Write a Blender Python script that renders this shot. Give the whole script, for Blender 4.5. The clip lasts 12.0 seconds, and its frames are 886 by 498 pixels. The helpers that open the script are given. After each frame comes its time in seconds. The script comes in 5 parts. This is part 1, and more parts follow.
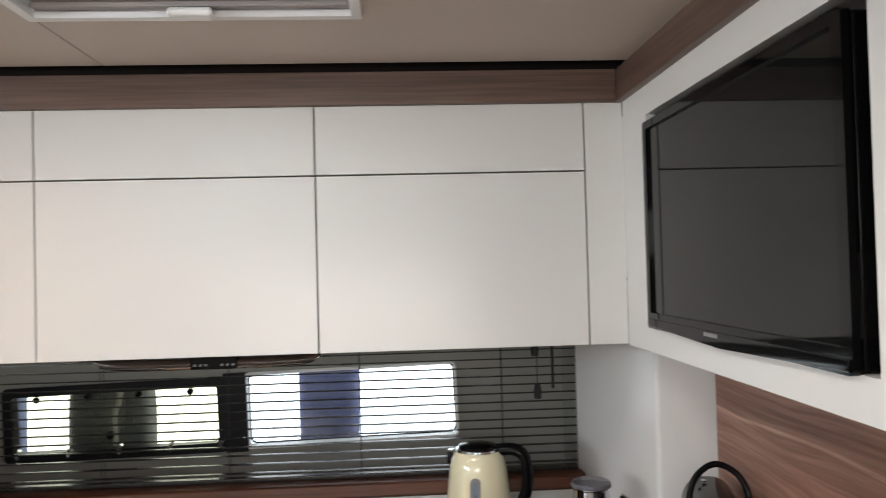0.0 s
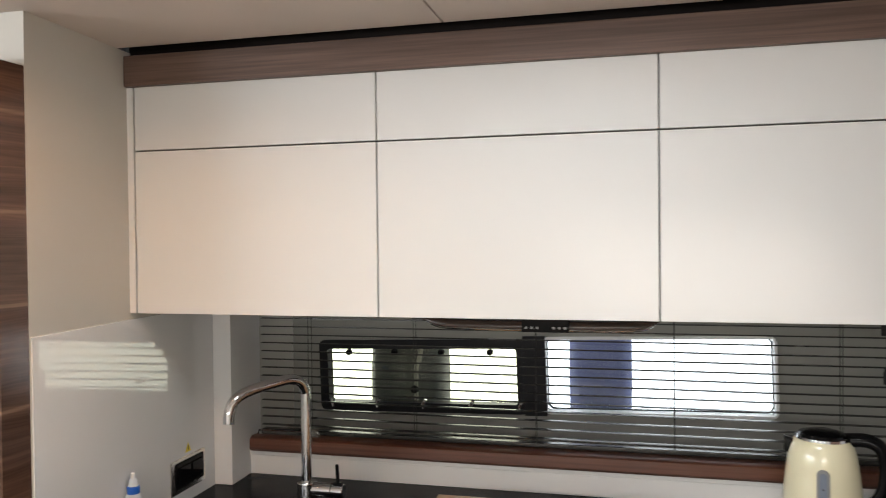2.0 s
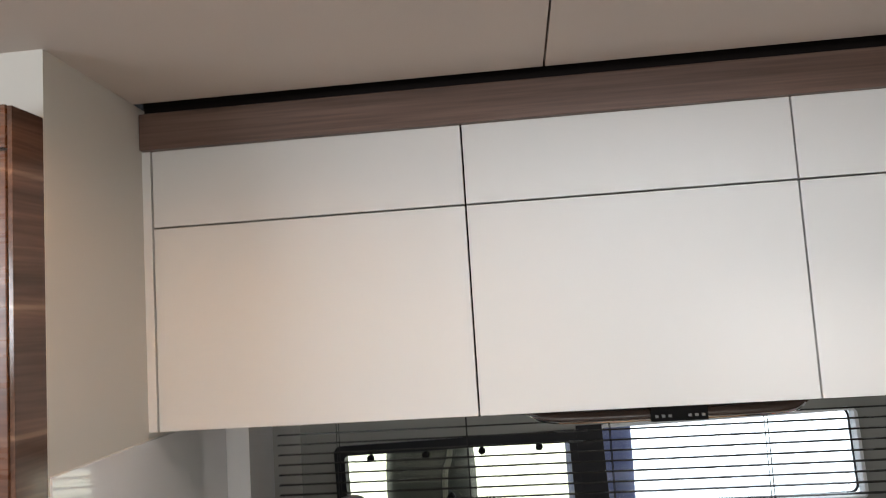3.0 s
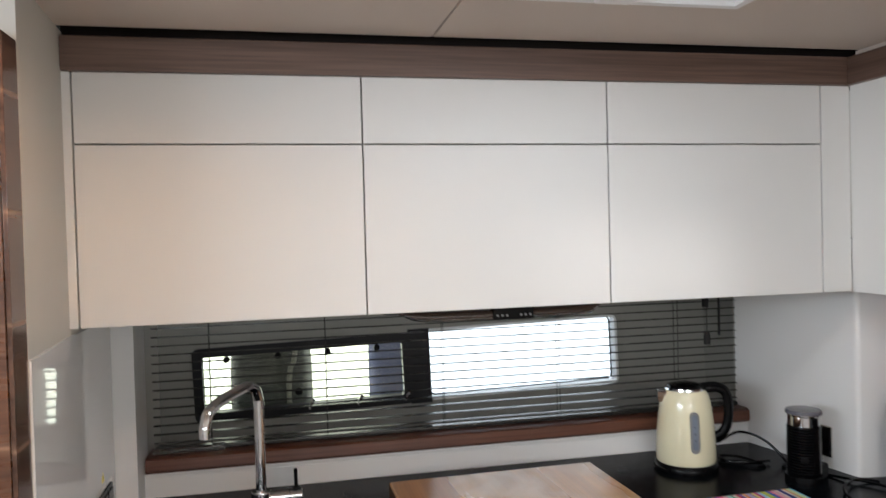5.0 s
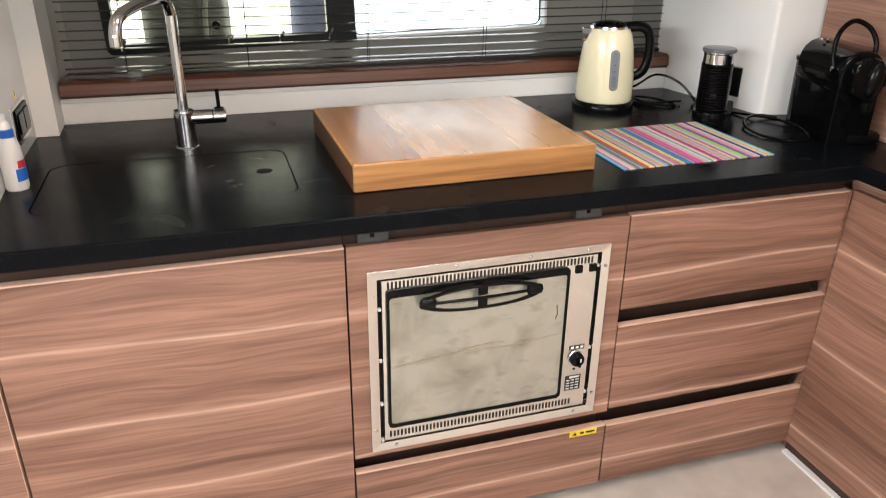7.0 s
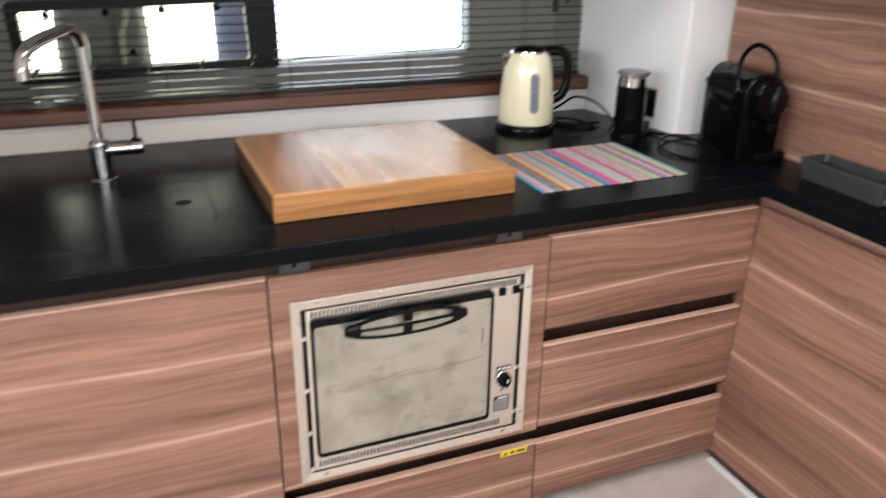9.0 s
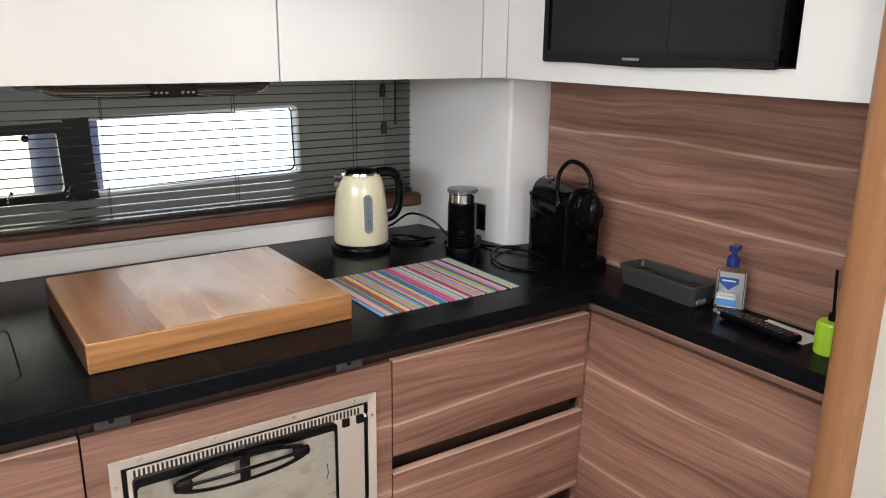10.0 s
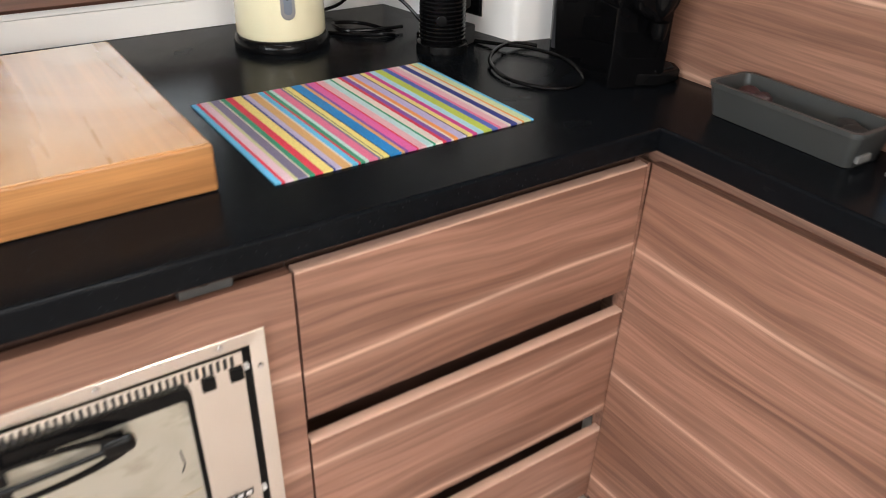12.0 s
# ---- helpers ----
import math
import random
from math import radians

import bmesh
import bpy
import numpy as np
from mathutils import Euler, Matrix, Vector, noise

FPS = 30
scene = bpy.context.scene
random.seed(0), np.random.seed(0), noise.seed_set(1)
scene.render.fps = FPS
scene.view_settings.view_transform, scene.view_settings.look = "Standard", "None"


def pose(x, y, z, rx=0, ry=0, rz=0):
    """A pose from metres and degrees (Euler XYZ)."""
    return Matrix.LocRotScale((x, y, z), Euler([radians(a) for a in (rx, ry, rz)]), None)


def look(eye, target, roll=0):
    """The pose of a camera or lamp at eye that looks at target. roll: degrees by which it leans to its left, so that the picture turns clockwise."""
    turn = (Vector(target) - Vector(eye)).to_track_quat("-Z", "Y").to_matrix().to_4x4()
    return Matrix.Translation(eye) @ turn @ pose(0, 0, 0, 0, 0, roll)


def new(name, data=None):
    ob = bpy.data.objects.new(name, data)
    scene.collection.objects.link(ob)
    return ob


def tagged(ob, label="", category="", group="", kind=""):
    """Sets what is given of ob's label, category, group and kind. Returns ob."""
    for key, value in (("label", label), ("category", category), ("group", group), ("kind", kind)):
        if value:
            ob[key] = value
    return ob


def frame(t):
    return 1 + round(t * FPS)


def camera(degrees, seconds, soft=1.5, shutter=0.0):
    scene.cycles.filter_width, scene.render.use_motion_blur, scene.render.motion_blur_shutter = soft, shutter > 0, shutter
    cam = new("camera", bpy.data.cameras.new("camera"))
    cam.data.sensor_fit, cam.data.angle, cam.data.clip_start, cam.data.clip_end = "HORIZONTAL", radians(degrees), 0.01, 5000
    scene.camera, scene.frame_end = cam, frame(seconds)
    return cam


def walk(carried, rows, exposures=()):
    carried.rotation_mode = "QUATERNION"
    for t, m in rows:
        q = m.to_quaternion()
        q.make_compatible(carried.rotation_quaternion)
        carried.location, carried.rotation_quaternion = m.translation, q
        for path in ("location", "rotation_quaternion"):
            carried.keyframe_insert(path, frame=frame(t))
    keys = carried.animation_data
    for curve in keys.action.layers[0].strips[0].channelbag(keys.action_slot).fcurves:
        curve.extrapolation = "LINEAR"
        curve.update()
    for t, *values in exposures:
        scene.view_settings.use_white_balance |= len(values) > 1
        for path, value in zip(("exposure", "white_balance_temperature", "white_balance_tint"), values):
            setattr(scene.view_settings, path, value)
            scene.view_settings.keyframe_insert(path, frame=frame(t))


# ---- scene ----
cam = camera(60.8, 12.0, soft=0.95, shutter=0.3)
PATH = [
    (0, (0.031, 0.036, 1.652), (0.145, 2.032, 1.696), -1.5),
    (0.5, (0.017, -0.009, 1.644), (-0.137, 1.985, 1.672), -0.9),
    (1, (-0.018, -0.013, 1.644), (-0.35, 1.959, 1.656), -0.6),
    (1.5, (-0.065, 0.018, 1.644), (-0.509, 1.968, 1.627), -0.5),
    (2, (-0.228, 0.118, 1.643), (-0.701, 2.061, 1.611), -0.6),
    (2.5, (-0.501, 0.229, 1.638), (-0.941, 2.179, 1.694), -1.2),
    (2.9, (-0.662, 0.309, 1.647), (-0.885, 2.291, 1.803), -2.8),
    (3, (-0.701, 0.321, 1.646), (-0.889, 2.304, 1.831), -3.6),
    (3.2, (-0.773, 0.357, 1.648), (-0.848, 2.344, 1.865), -5.2),
    (4.8, (-1.0, 0.006, 1.664), (-0.63, 1.972, 1.666), -1.8),
    (5, (-0.997, -0.021, 1.649), (-0.568, 1.932, 1.607), -1.5),
    (5.5, (-1.01, -0.057, 1.598), (-0.445, 1.843, 1.33), -0.9),
    (6, (-1.01, -0.069, 1.539), (-0.441, 1.794, 1.086), -0.7),
    (6.5, (-0.993, -0.069, 1.516), (-0.447, 1.723, 0.817), 0.1),
    (7, (-0.994, -0.054, 1.48), (-0.442, 1.683, 0.656), 0.7),
    (7.2, (-0.996, -0.058, 1.472), (-0.447, 1.667, 0.621), 0.5),
    (8.8, (-0.988, -0.07, 1.477), (-0.392, 1.636, 0.619), 1.3),
    (9, (-0.955, -0.07, 1.509), (-0.253, 1.631, 0.724), 0.9),
    (9.5, (-0.917, -0.074, 1.526), (0.022, 1.57, 0.881), 0.3),
    (10, (-0.901, -0.051, 1.554), (0.179, 1.548, 1.03), 0.7),
    (10.5, (-0.877, -0.02, 1.534), (0.23, 1.565, 1.019), 0.2),
    (11, (-0.803, 0.049, 1.44), (0.223, 1.56, 0.626), 0.0),
    (11.5, (-0.614, 0.286, 1.409), (0.369, 1.718, 0.419), 2.0),
    (12, (-0.356, 0.62, 1.354), (0.597, 2.039, 0.315), 1.3),
]
walk(cam, [(t, look(eye, target, roll)) for t, eye, target, roll in PATH],
     [(0, -0.53, 6420, 10), (0.7, -0.6, 6500, 10), (1.5, -0.46, 6550, 10), (2, -0.36, 6550, 10), (2.5, -0.50, 6450, 10), (3.2, -0.55, 6200, 10), (4.8, -0.53, 6170, 10), (5.5, -0.45, 6200, 10),
      (6, -0.38, 6420, 10), (6.5, -0.06, 6550, 10), (7, 0.20, 6620, 10), (9, 0.12, 6250, 10), (9.5, -0.09, 6200, 10), (10, -0.25, 6300, 10), (10.6, -0.45, 6350, 10), (11, -0.04, 6400, 10), (11.5, 0.12, 6450, 10), (12, 0.31, 6600, 10)])

# ---- world and light ----
world = bpy.data.worlds.new("sky")
scene.world = world
world.use_nodes = True
wn = world.node_tree
sky = wn.nodes.new("ShaderNodeTexSky")
sky.sky_type, sky.sun_disc = "NISHITA", False
sky.sun_elevation, sky.sun_rotation = radians(40), radians(200)
wn.links.new(sky.outputs[0], wn.nodes["Background"].inputs[0])
wn.nodes["Background"].inputs[1].default_value = 0.1
scene.view_settings.exposure = 0.0


def lamp(name, m, size_x, size_y, watts, colour):
    data = bpy.data.lights.new(name, "AREA")
    data.shape, data.size, data.size_y, data.energy, data.color = "RECTANGLE", size_x, size_y, watts, colour
    ob = new(name, data)
    ob.matrix_world = m
    return ob


sun = bpy.data.lights.new("sun", "SUN")
sun.energy, sun.angle, sun.color = 1.2, radians(12), (1.0, 0.95, 0.88)
new("sun", sun).matrix_world = look((0, 0, 0), (0.25, 0.7, -0.62))
# next two: area lamps in unseen openings, added to light the galley
lamp("daylight_saloon_window", look((-0.45, -1.96, 1.84), (-0.45, 0, 1.40)), 1.75, 0.30, 29, (1.0, 0.965, 0.93))
lamp("daylight_forward_window", look((-2.96, -0.35, 1.80), (0, 0.2, 1.25)), 2.2, 0.38, 63, (0.92, 0.965, 1.0))
lamp("daylight_roof_hatch", look((-0.325, 1.12, 2.20), (-0.325, 1.121, 0)), 0.5, 0.46, 12, (0.94, 0.97, 1.0))


# ---- materials ----
def material(name, colour=(0.8, 0.8, 0.8), rough=0.5, metal=0.0, vary=0.06, scale=6.0, bump=0.0, bump_scale=60.0, coat=0.0, spec=0.5):
    """A plain surface with faint blotches in its colour and gloss, and fine relief."""
    m = bpy.data.materials.new(name)
    m.use_nodes = True
    t = m.node_tree
    b = t.nodes["Principled BSDF"]
    b.inputs["Metallic"].default_value = metal
    b.inputs["Specular IOR Level"].default_value = spec
    b.inputs["Coat Weight"].default_value = coat
    b.inputs["Coat Roughness"].default_value = 0.08
    tc = t.nodes.new("ShaderNodeTexCoord")
    n = t.nodes.new("ShaderNodeTexNoise")
    n.inputs["Scale"].default_value, n.inputs["Detail"].default_value = scale, 6
    t.links.new(tc.outputs["Object"], n.inputs["Vector"])
    mix = t.nodes.new("ShaderNodeMix")
    mix.data_type = "RGBA"
    mix.inputs[6].default_value = (*[c * (1 - vary) for c in colour], 1)
    mix.inputs[7].default_value = (*[min(1, c * (1 + vary)) for c in colour], 1)
    t.links.new(n.outputs["Fac"], mix.inputs[0])
    t.links.new(mix.outputs[2], b.inputs["Base Color"])
    r = t.nodes.new("ShaderNodeMapRange")
    r.inputs[3].default_value, r.inputs[4].default_value = max(0.02, rough * 0.8), min(1, rough * 1.2)
    t.links.new(n.outputs["Fac"], r.inputs[0])
    t.links.new(r.outputs[0], b.inputs["Roughness"])
    if bump:
        f = t.nodes.new("ShaderNodeTexNoise")
        f.inputs["Scale"].default_value, f.inputs["Detail"].default_value = bump_scale, 4
        t.links.new(tc.outputs["Object"], f.inputs["Vector"])
        bp = t.nodes.new("ShaderNodeBump")
        bp.inputs["Strength"].default_value, bp.inputs["Distance"].default_value = bump, 0.002
        t.links.new(f.outputs["Fac"], bp.inputs["Height"])
        t.links.new(bp.outputs[0], b.inputs["Normal"])
    return m


def wood(name, along, dark, mid, light, rough=0.35, streak=0.85, across=11.0, seed=0.0, coat=0.0, worn_sheen=None, pore=0.26):
    """Veneer whose grain runs along one axis (0, 1 or 2): soft bands, fine pores and thin pale contour lines."""
    m = bpy.data.materials.new(name)
    m.use_nodes = True
    t = m.node_tree
    L = t.links.new
    b = t.nodes["Principled BSDF"]
    b.inputs["Coat Weight"].default_value = coat
    tc = t.nodes.new("ShaderNodeTexCoord")
    info = t.nodes.new("ShaderNodeObjectInfo")
    off = t.nodes.new("ShaderNodeVectorMath")
    off.operation = "SCALE"
    off.inputs[0].default_value = (3.7, 5.1, 4.3)
    L(info.outputs["Random"], off.inputs["Scale"])
    add = t.nodes.new("ShaderNodeVectorMath")
    add.operation = "ADD"
    L(tc.outputs["Object"], add.inputs[0])
    L(off.outputs[0], add.inputs[1])

    def grain(lengthwise, crosswise, detail, distortion):
        mp = t.nodes.new("ShaderNodeMapping")
        sc = [crosswise] * 3
        sc[along] = lengthwise
        mp.inputs["Scale"].default_value = sc
        mp.inputs["Location"].default_value = (seed, seed * 2, seed * 3)
        L(add.outputs[0], mp.inputs["Vector"])
        n = t.nodes.new("ShaderNodeTexNoise")
        n.inputs["Scale"].default_value, n.inputs["Detail"].default_value, n.inputs["Distortion"].default_value = 1, detail, distortion
        L(mp.outputs[0], n.inputs["Vector"])
        return n.outputs["Fac"]

    bands = grain(0.55, across, 6, 0.35)
    ramp = t.nodes.new("ShaderNodeValToRGB")
    ramp.color_ramp.elements[0].position, ramp.color_ramp.elements[0].color = 0.34, (*dark, 1)
    ramp.color_ramp.elements[1].position, ramp.color_ramp.elements[1].color = 0.59, (*mid, 1)
    L(bands, ramp.inputs[0])
    # thin pale lines, nearly parallel: a slowly bent saw across the grain
    sep = t.nodes.new("ShaderNodeVectorMath")
    sep.operation = "DOT_PRODUCT"
    pick = [1.0, 1.0, 1.0]
    pick[along] = 0.0
    sep.inputs[1].default_value = pick
    L(add.outputs[0], sep.inputs[0])

    def calc(op, a, b=0.0, c=0.0):
        n = t.nodes.new("ShaderNodeMath")
        n.operation = op
        for k, v in enumerate((a, b, c)):
            if isinstance(v, float):
                n.inputs[k].default_value = v
            else:
                L(v, n.inputs[k])
        return n.outputs[0]

    bend = grain(0.45, across * 0.16, 1.0, 0.0)
    phase = calc("MULTIPLY_ADD", sep.outputs["Value"], across * 0.55, calc("MULTIPLY", bend, 2.8))
    dist = calc("PINGPONG", phase, 0.5)
    lr = t.nodes.new("ShaderNodeMapRange")
    lr.inputs[1].default_value, lr.inputs[2].default_value = 0.06, 0.0
    lr.inputs[3].default_value, lr.inputs[4].default_value = 0.0, streak
    L(dist, lr.inputs[0])
    fade = t.nodes.new("ShaderNodeMapRange")
    fade.inputs[1].default_value, fade.inputs[2].default_value = 0.36, 0.60
    L(grain(0.7, across * 0.6, 2, 0.3), fade.inputs[0])
    pale = calc("MULTIPLY", lr.outputs[0], fade.outputs[0])
    pores = grain(4, 150, 4, 0.2)
    pr = t.nodes.new("ShaderNodeMapRange")
    pr.inputs[1].default_value, pr.inputs[2].default_value = 0.35, 0.65
    pr.inputs[3].default_value, pr.inputs[4].default_value = 1 - pore, 1 + pore * 0.4
    L(pores, pr.inputs[0])
    m1 = t.nodes.new("ShaderNodeMix")
    m1.data_type = "RGBA"
    L(pale, m1.inputs[0])
    L(ramp.outputs[0], m1.inputs[6])
    m1.inputs[7].default_value = (*light, 1)
    m2 = t.nodes.new("ShaderNodeVectorMath")
    m2.operation = "SCALE"
    L(m1.outputs[2], m2.inputs[0])
    L(pr.outputs[0], m2.inputs["Scale"])
    out = m2.outputs[0]
    # pale blotches: some wear, and the window's hazy sheen put into the colour
    if worn_sheen:
        w = t.nodes.new("ShaderNodeTexNoise")
        w.inputs["Scale"].default_value, w.inputs["Detail"].default_value, w.inputs["Distortion"].default_value = 3.2, 6, 0.9
        L(add.outputs[0], w.inputs["Vector"])
        wr = t.nodes.new("ShaderNodeMapRange")
        wr.inputs[1].default_value, wr.inputs[2].default_value, wr.inputs[4].default_value = 0.40, 0.62, 0.78
        L(w.outputs["Fac"], wr.inputs[0])
        wm = t.nodes.new("ShaderNodeMix")
        wm.data_type = "RGBA"
        L(wr.outputs[0], wm.inputs[0])
        L(out, wm.inputs[6])
        wm.inputs[7].default_value = (*worn_sheen, 1)
        out = wm.outputs[2]
    L(out, b.inputs["Base Color"])
    rr = t.nodes.new("ShaderNodeMapRange")
    rr.inputs[3].default_value, rr.inputs[4].default_value = rough * 0.85, rough * 1.2
    L(bands, rr.inputs[0])
    L(rr.outputs[0], b.inputs["Roughness"])
    bp = t.nodes.new("ShaderNodeBump")
    bp.inputs["Strength"].default_value, bp.inputs["Distance"].default_value = 0.12, 0.001
    L(pores, bp.inputs["Height"])
    L(bp.outputs[0], b.inputs["Normal"])
    return m


def pane_material(name, tint, gloss=0.06):
    m = bpy.data.materials.new(name)
    m.use_nodes = True
    t = m.node_tree
    t.nodes.remove(t.nodes["Principled BSDF"])
    tr, gl, mx, fr = (t.nodes.new("ShaderNode" + k) for k in ("BsdfTransparent", "BsdfGlossy", "MixShader", "Fresnel"))
    tr.inputs[0].default_value = (*tint, 1)
    gl.inputs["Roughness"].default_value = 0.03
    fr.inputs[0].default_value = 1.45
    t.links.new(fr.outputs[0], mx.inputs[0])
    t.links.new(tr.outputs[0], mx.inputs[1])
    t.links.new(gl.outputs[0], mx.inputs[2])
    t.links.new(mx.outputs[0], t.nodes["Material Output"].inputs[0])
    return m


def clear_material(name, tint, rough, through_share=0.58):
    m = bpy.data.materials.new(name)
    m.use_nodes = True
    b = m.node_tree.nodes["Principled BSDF"]
    b.inputs["Base Color"].default_value = (*tint, 1)
    b.inputs["Transmission Weight"].default_value = through_share
    b.inputs["Roughness"].default_value = rough
    b.inputs["IOR"].default_value = 1.36
    return m


def glow_material(name, colour, strength):
    m = bpy.data.materials.new(name)
    m.use_nodes = True
    b = m.node_tree.nodes["Principled BSDF"]
    b.inputs["Base Color"].default_value = (*colour, 1)
    b.inputs["Emission Color"].default_value = (*colour, 1)
    b.inputs["Emission Strength"].default_value = strength
    return m


def steel_material(name, colour, rough, along):
    """Brushed metal: streaks along one axis drive the gloss."""
    m = material(name, colour, rough, 1.0, 0.05, 4)
    t = m.node_tree
    b = t.nodes["Principled BSDF"]
    tc = t.nodes.new("ShaderNodeTexCoord")
    mp = t.nodes.new("ShaderNodeMapping")
    sc = [300.0] * 3
    sc[along] = 4.0
    mp.inputs["Scale"].default_value = sc
    n = t.nodes.new("ShaderNodeTexNoise")
    n.inputs["Scale"].default_value = 1
    t.links.new(tc.outputs["Object"], mp.inputs["Vector"])
    t.links.new(mp.outputs[0], n.inputs["Vector"])
    r = t.nodes.new("ShaderNodeMapRange")
    r.inputs[3].default_value, r.inputs[4].default_value = rough * 0.85, rough * 1.2
    t.links.new(n.outputs["Fac"], r.inputs[0])
    t.links.new(r.outputs[0], b.inputs["Roughness"])
    return m


def veneer(name, along, first, step=0.19, rough=0.45, tones=None):
    """Printed walnut veneer with level grain along x (0) or y (1): a pale line every step metres, cathedral figure, streaks and fibres."""
    deep, body, light = tones or WALNUT
    m = bpy.data.materials.new(name)
    m.use_nodes = True
    t = m.node_tree
    L = t.links.new
    b = t.nodes["Principled BSDF"]
    tc = t.nodes.new("ShaderNodeTexCoord")
    info = t.nodes.new("ShaderNodeObjectInfo")
    off = t.nodes.new("ShaderNodeVectorMath")
    off.operation = "SCALE"
    off.inputs[0].default_value = (7.3, 6.1, 2.9)
    L(info.outputs["Random"], off.inputs["Scale"])
    add = t.nodes.new("ShaderNodeVectorMath")
    L(tc.outputs["Object"], add.inputs[0])
    L(off.outputs[0], add.inputs[1])
    xyz = t.nodes.new("ShaderNodeSeparateXYZ")
    L(tc.outputs["Object"], xyz.inputs[0])

    def calc(op, a, b=0.0, c=0.0):
        n = t.nodes.new("ShaderNodeMath")
        n.operation = op
        for k, v in enumerate((a, b, c)):
            if isinstance(v, float):
                n.inputs[k].default_value = v
            else:
                L(v, n.inputs[k])
        return n.outputs[0]

    def grain(lengthwise, crosswise, detail, distortion=0.0, place=None):
        mp = t.nodes.new("ShaderNodeMapping")
        sc = [crosswise] * 3
        sc[along] = lengthwise
        mp.inputs["Scale"].default_value = sc
        L(place or add.outputs[0], mp.inputs["Vector"])
        n = t.nodes.new("ShaderNodeTexNoise")
        n.inputs["Scale"].default_value, n.inputs["Detail"].default_value, n.inputs["Distortion"].default_value = 1, detail, distortion
        L(mp.outputs[0], n.inputs["Vector"])
        return n.outputs["Fac"]

    def spread(value, a, b, lo, hi):
        n = t.nodes.new("ShaderNodeMapRange")
        n.interpolation_type = "SMOOTHSTEP"
        for k, v in enumerate((a, b, lo, hi)):
            n.inputs[k + 1].default_value = v
        L(value, n.inputs[0])
        return n.outputs[0]

    height = calc("MULTIPLY_ADD", grain(1.1, 2.0, 2.0), 0.066, calc("ADD", xyz.outputs["Z"], -0.033 - first))
    away = calc("MULTIPLY", calc("PINGPONG", calc("DIVIDE", height, step), 0.5), step)
    pale = calc("MULTIPLY", calc("MAXIMUM", spread(away, 0.0075, 0.0005, 0.0, 0.84), spread(away, 0.024, 0.0, 0.0, 0.24)), spread(grain(1.7, 5.0, 2.0), 0.32, 0.50, 0.3, 1.0))
    # the streaks sway with the slow bends of the figure
    sway = t.nodes.new("ShaderNodeCombineXYZ")
    L(calc("MULTIPLY", grain(1.5, 5.0, 2.0, 0.3), 0.085), sway.inputs["Z"])
    swayed = t.nodes.new("ShaderNodeVectorMath")
    L(add.outputs[0], swayed.inputs[0])
    L(sway.outputs[0], swayed.inputs[1])
    flow = swayed.outputs[0]
    figure = calc("MULTIPLY", spread(grain(1.0, 34.0, 3.0, 0.2, flow), 0.50, 0.66, 0.0, 1.0), spread(grain(1.2, 6.0, 2.0), 0.42, 0.62, 0.08, 0.50))
    bands = spread(grain(0.8, 12.0, 3.0, 0.4, flow), 0.32, 0.64, 0.0, 1.0)
    streaks = spread(grain(1.6, 75.0, 4.0, 0.2, flow), 0.30, 0.70, 0.0, 1.0)
    tone = calc("MULTIPLY_ADD", bands, 0.50, calc("MULTIPLY", streaks, 0.42))
    ramp = t.nodes.new("ShaderNodeValToRGB")
    ramp.color_ramp.elements[0].position, ramp.color_ramp.elements[0].color = 0.05, (*deep, 1)
    ramp.color_ramp.elements[1].position, ramp.color_ramp.elements[1].color = 0.85, (*body, 1)
    L(tone, ramp.inputs[0])

    def mixed(fac, a, colour):
        n = t.nodes.new("ShaderNodeMix")
        n.data_type = "RGBA"
        L(fac, n.inputs[0])
        L(a, n.inputs[6])
        n.inputs[7].default_value = (*colour, 1)
        return n.outputs[2]

    out = mixed(pale, mixed(figure, ramp.outputs[0], [0.76 * c for c in deep]), light)
    fibre = grain(7.0, 240.0, 3.0, 0.0, flow)
    fin = t.nodes.new("ShaderNodeVectorMath")
    fin.operation = "SCALE"
    L(out, fin.inputs[0])
    L(spread(fibre, 0.32, 0.68, 0.83, 1.10), fin.inputs["Scale"])
    L(fin.outputs[0], b.inputs["Base Color"])
    L(spread(streaks, 0.0, 1.0, rough * 1.15, rough * 0.85), b.inputs["Roughness"])
    bp = t.nodes.new("ShaderNodeBump")
    bp.inputs["Strength"].default_value, bp.inputs["Distance"].default_value = 0.12, 0.001
    L(fibre, bp.inputs["Height"])
    L(bp.outputs[0], b.inputs["Normal"])
    return m


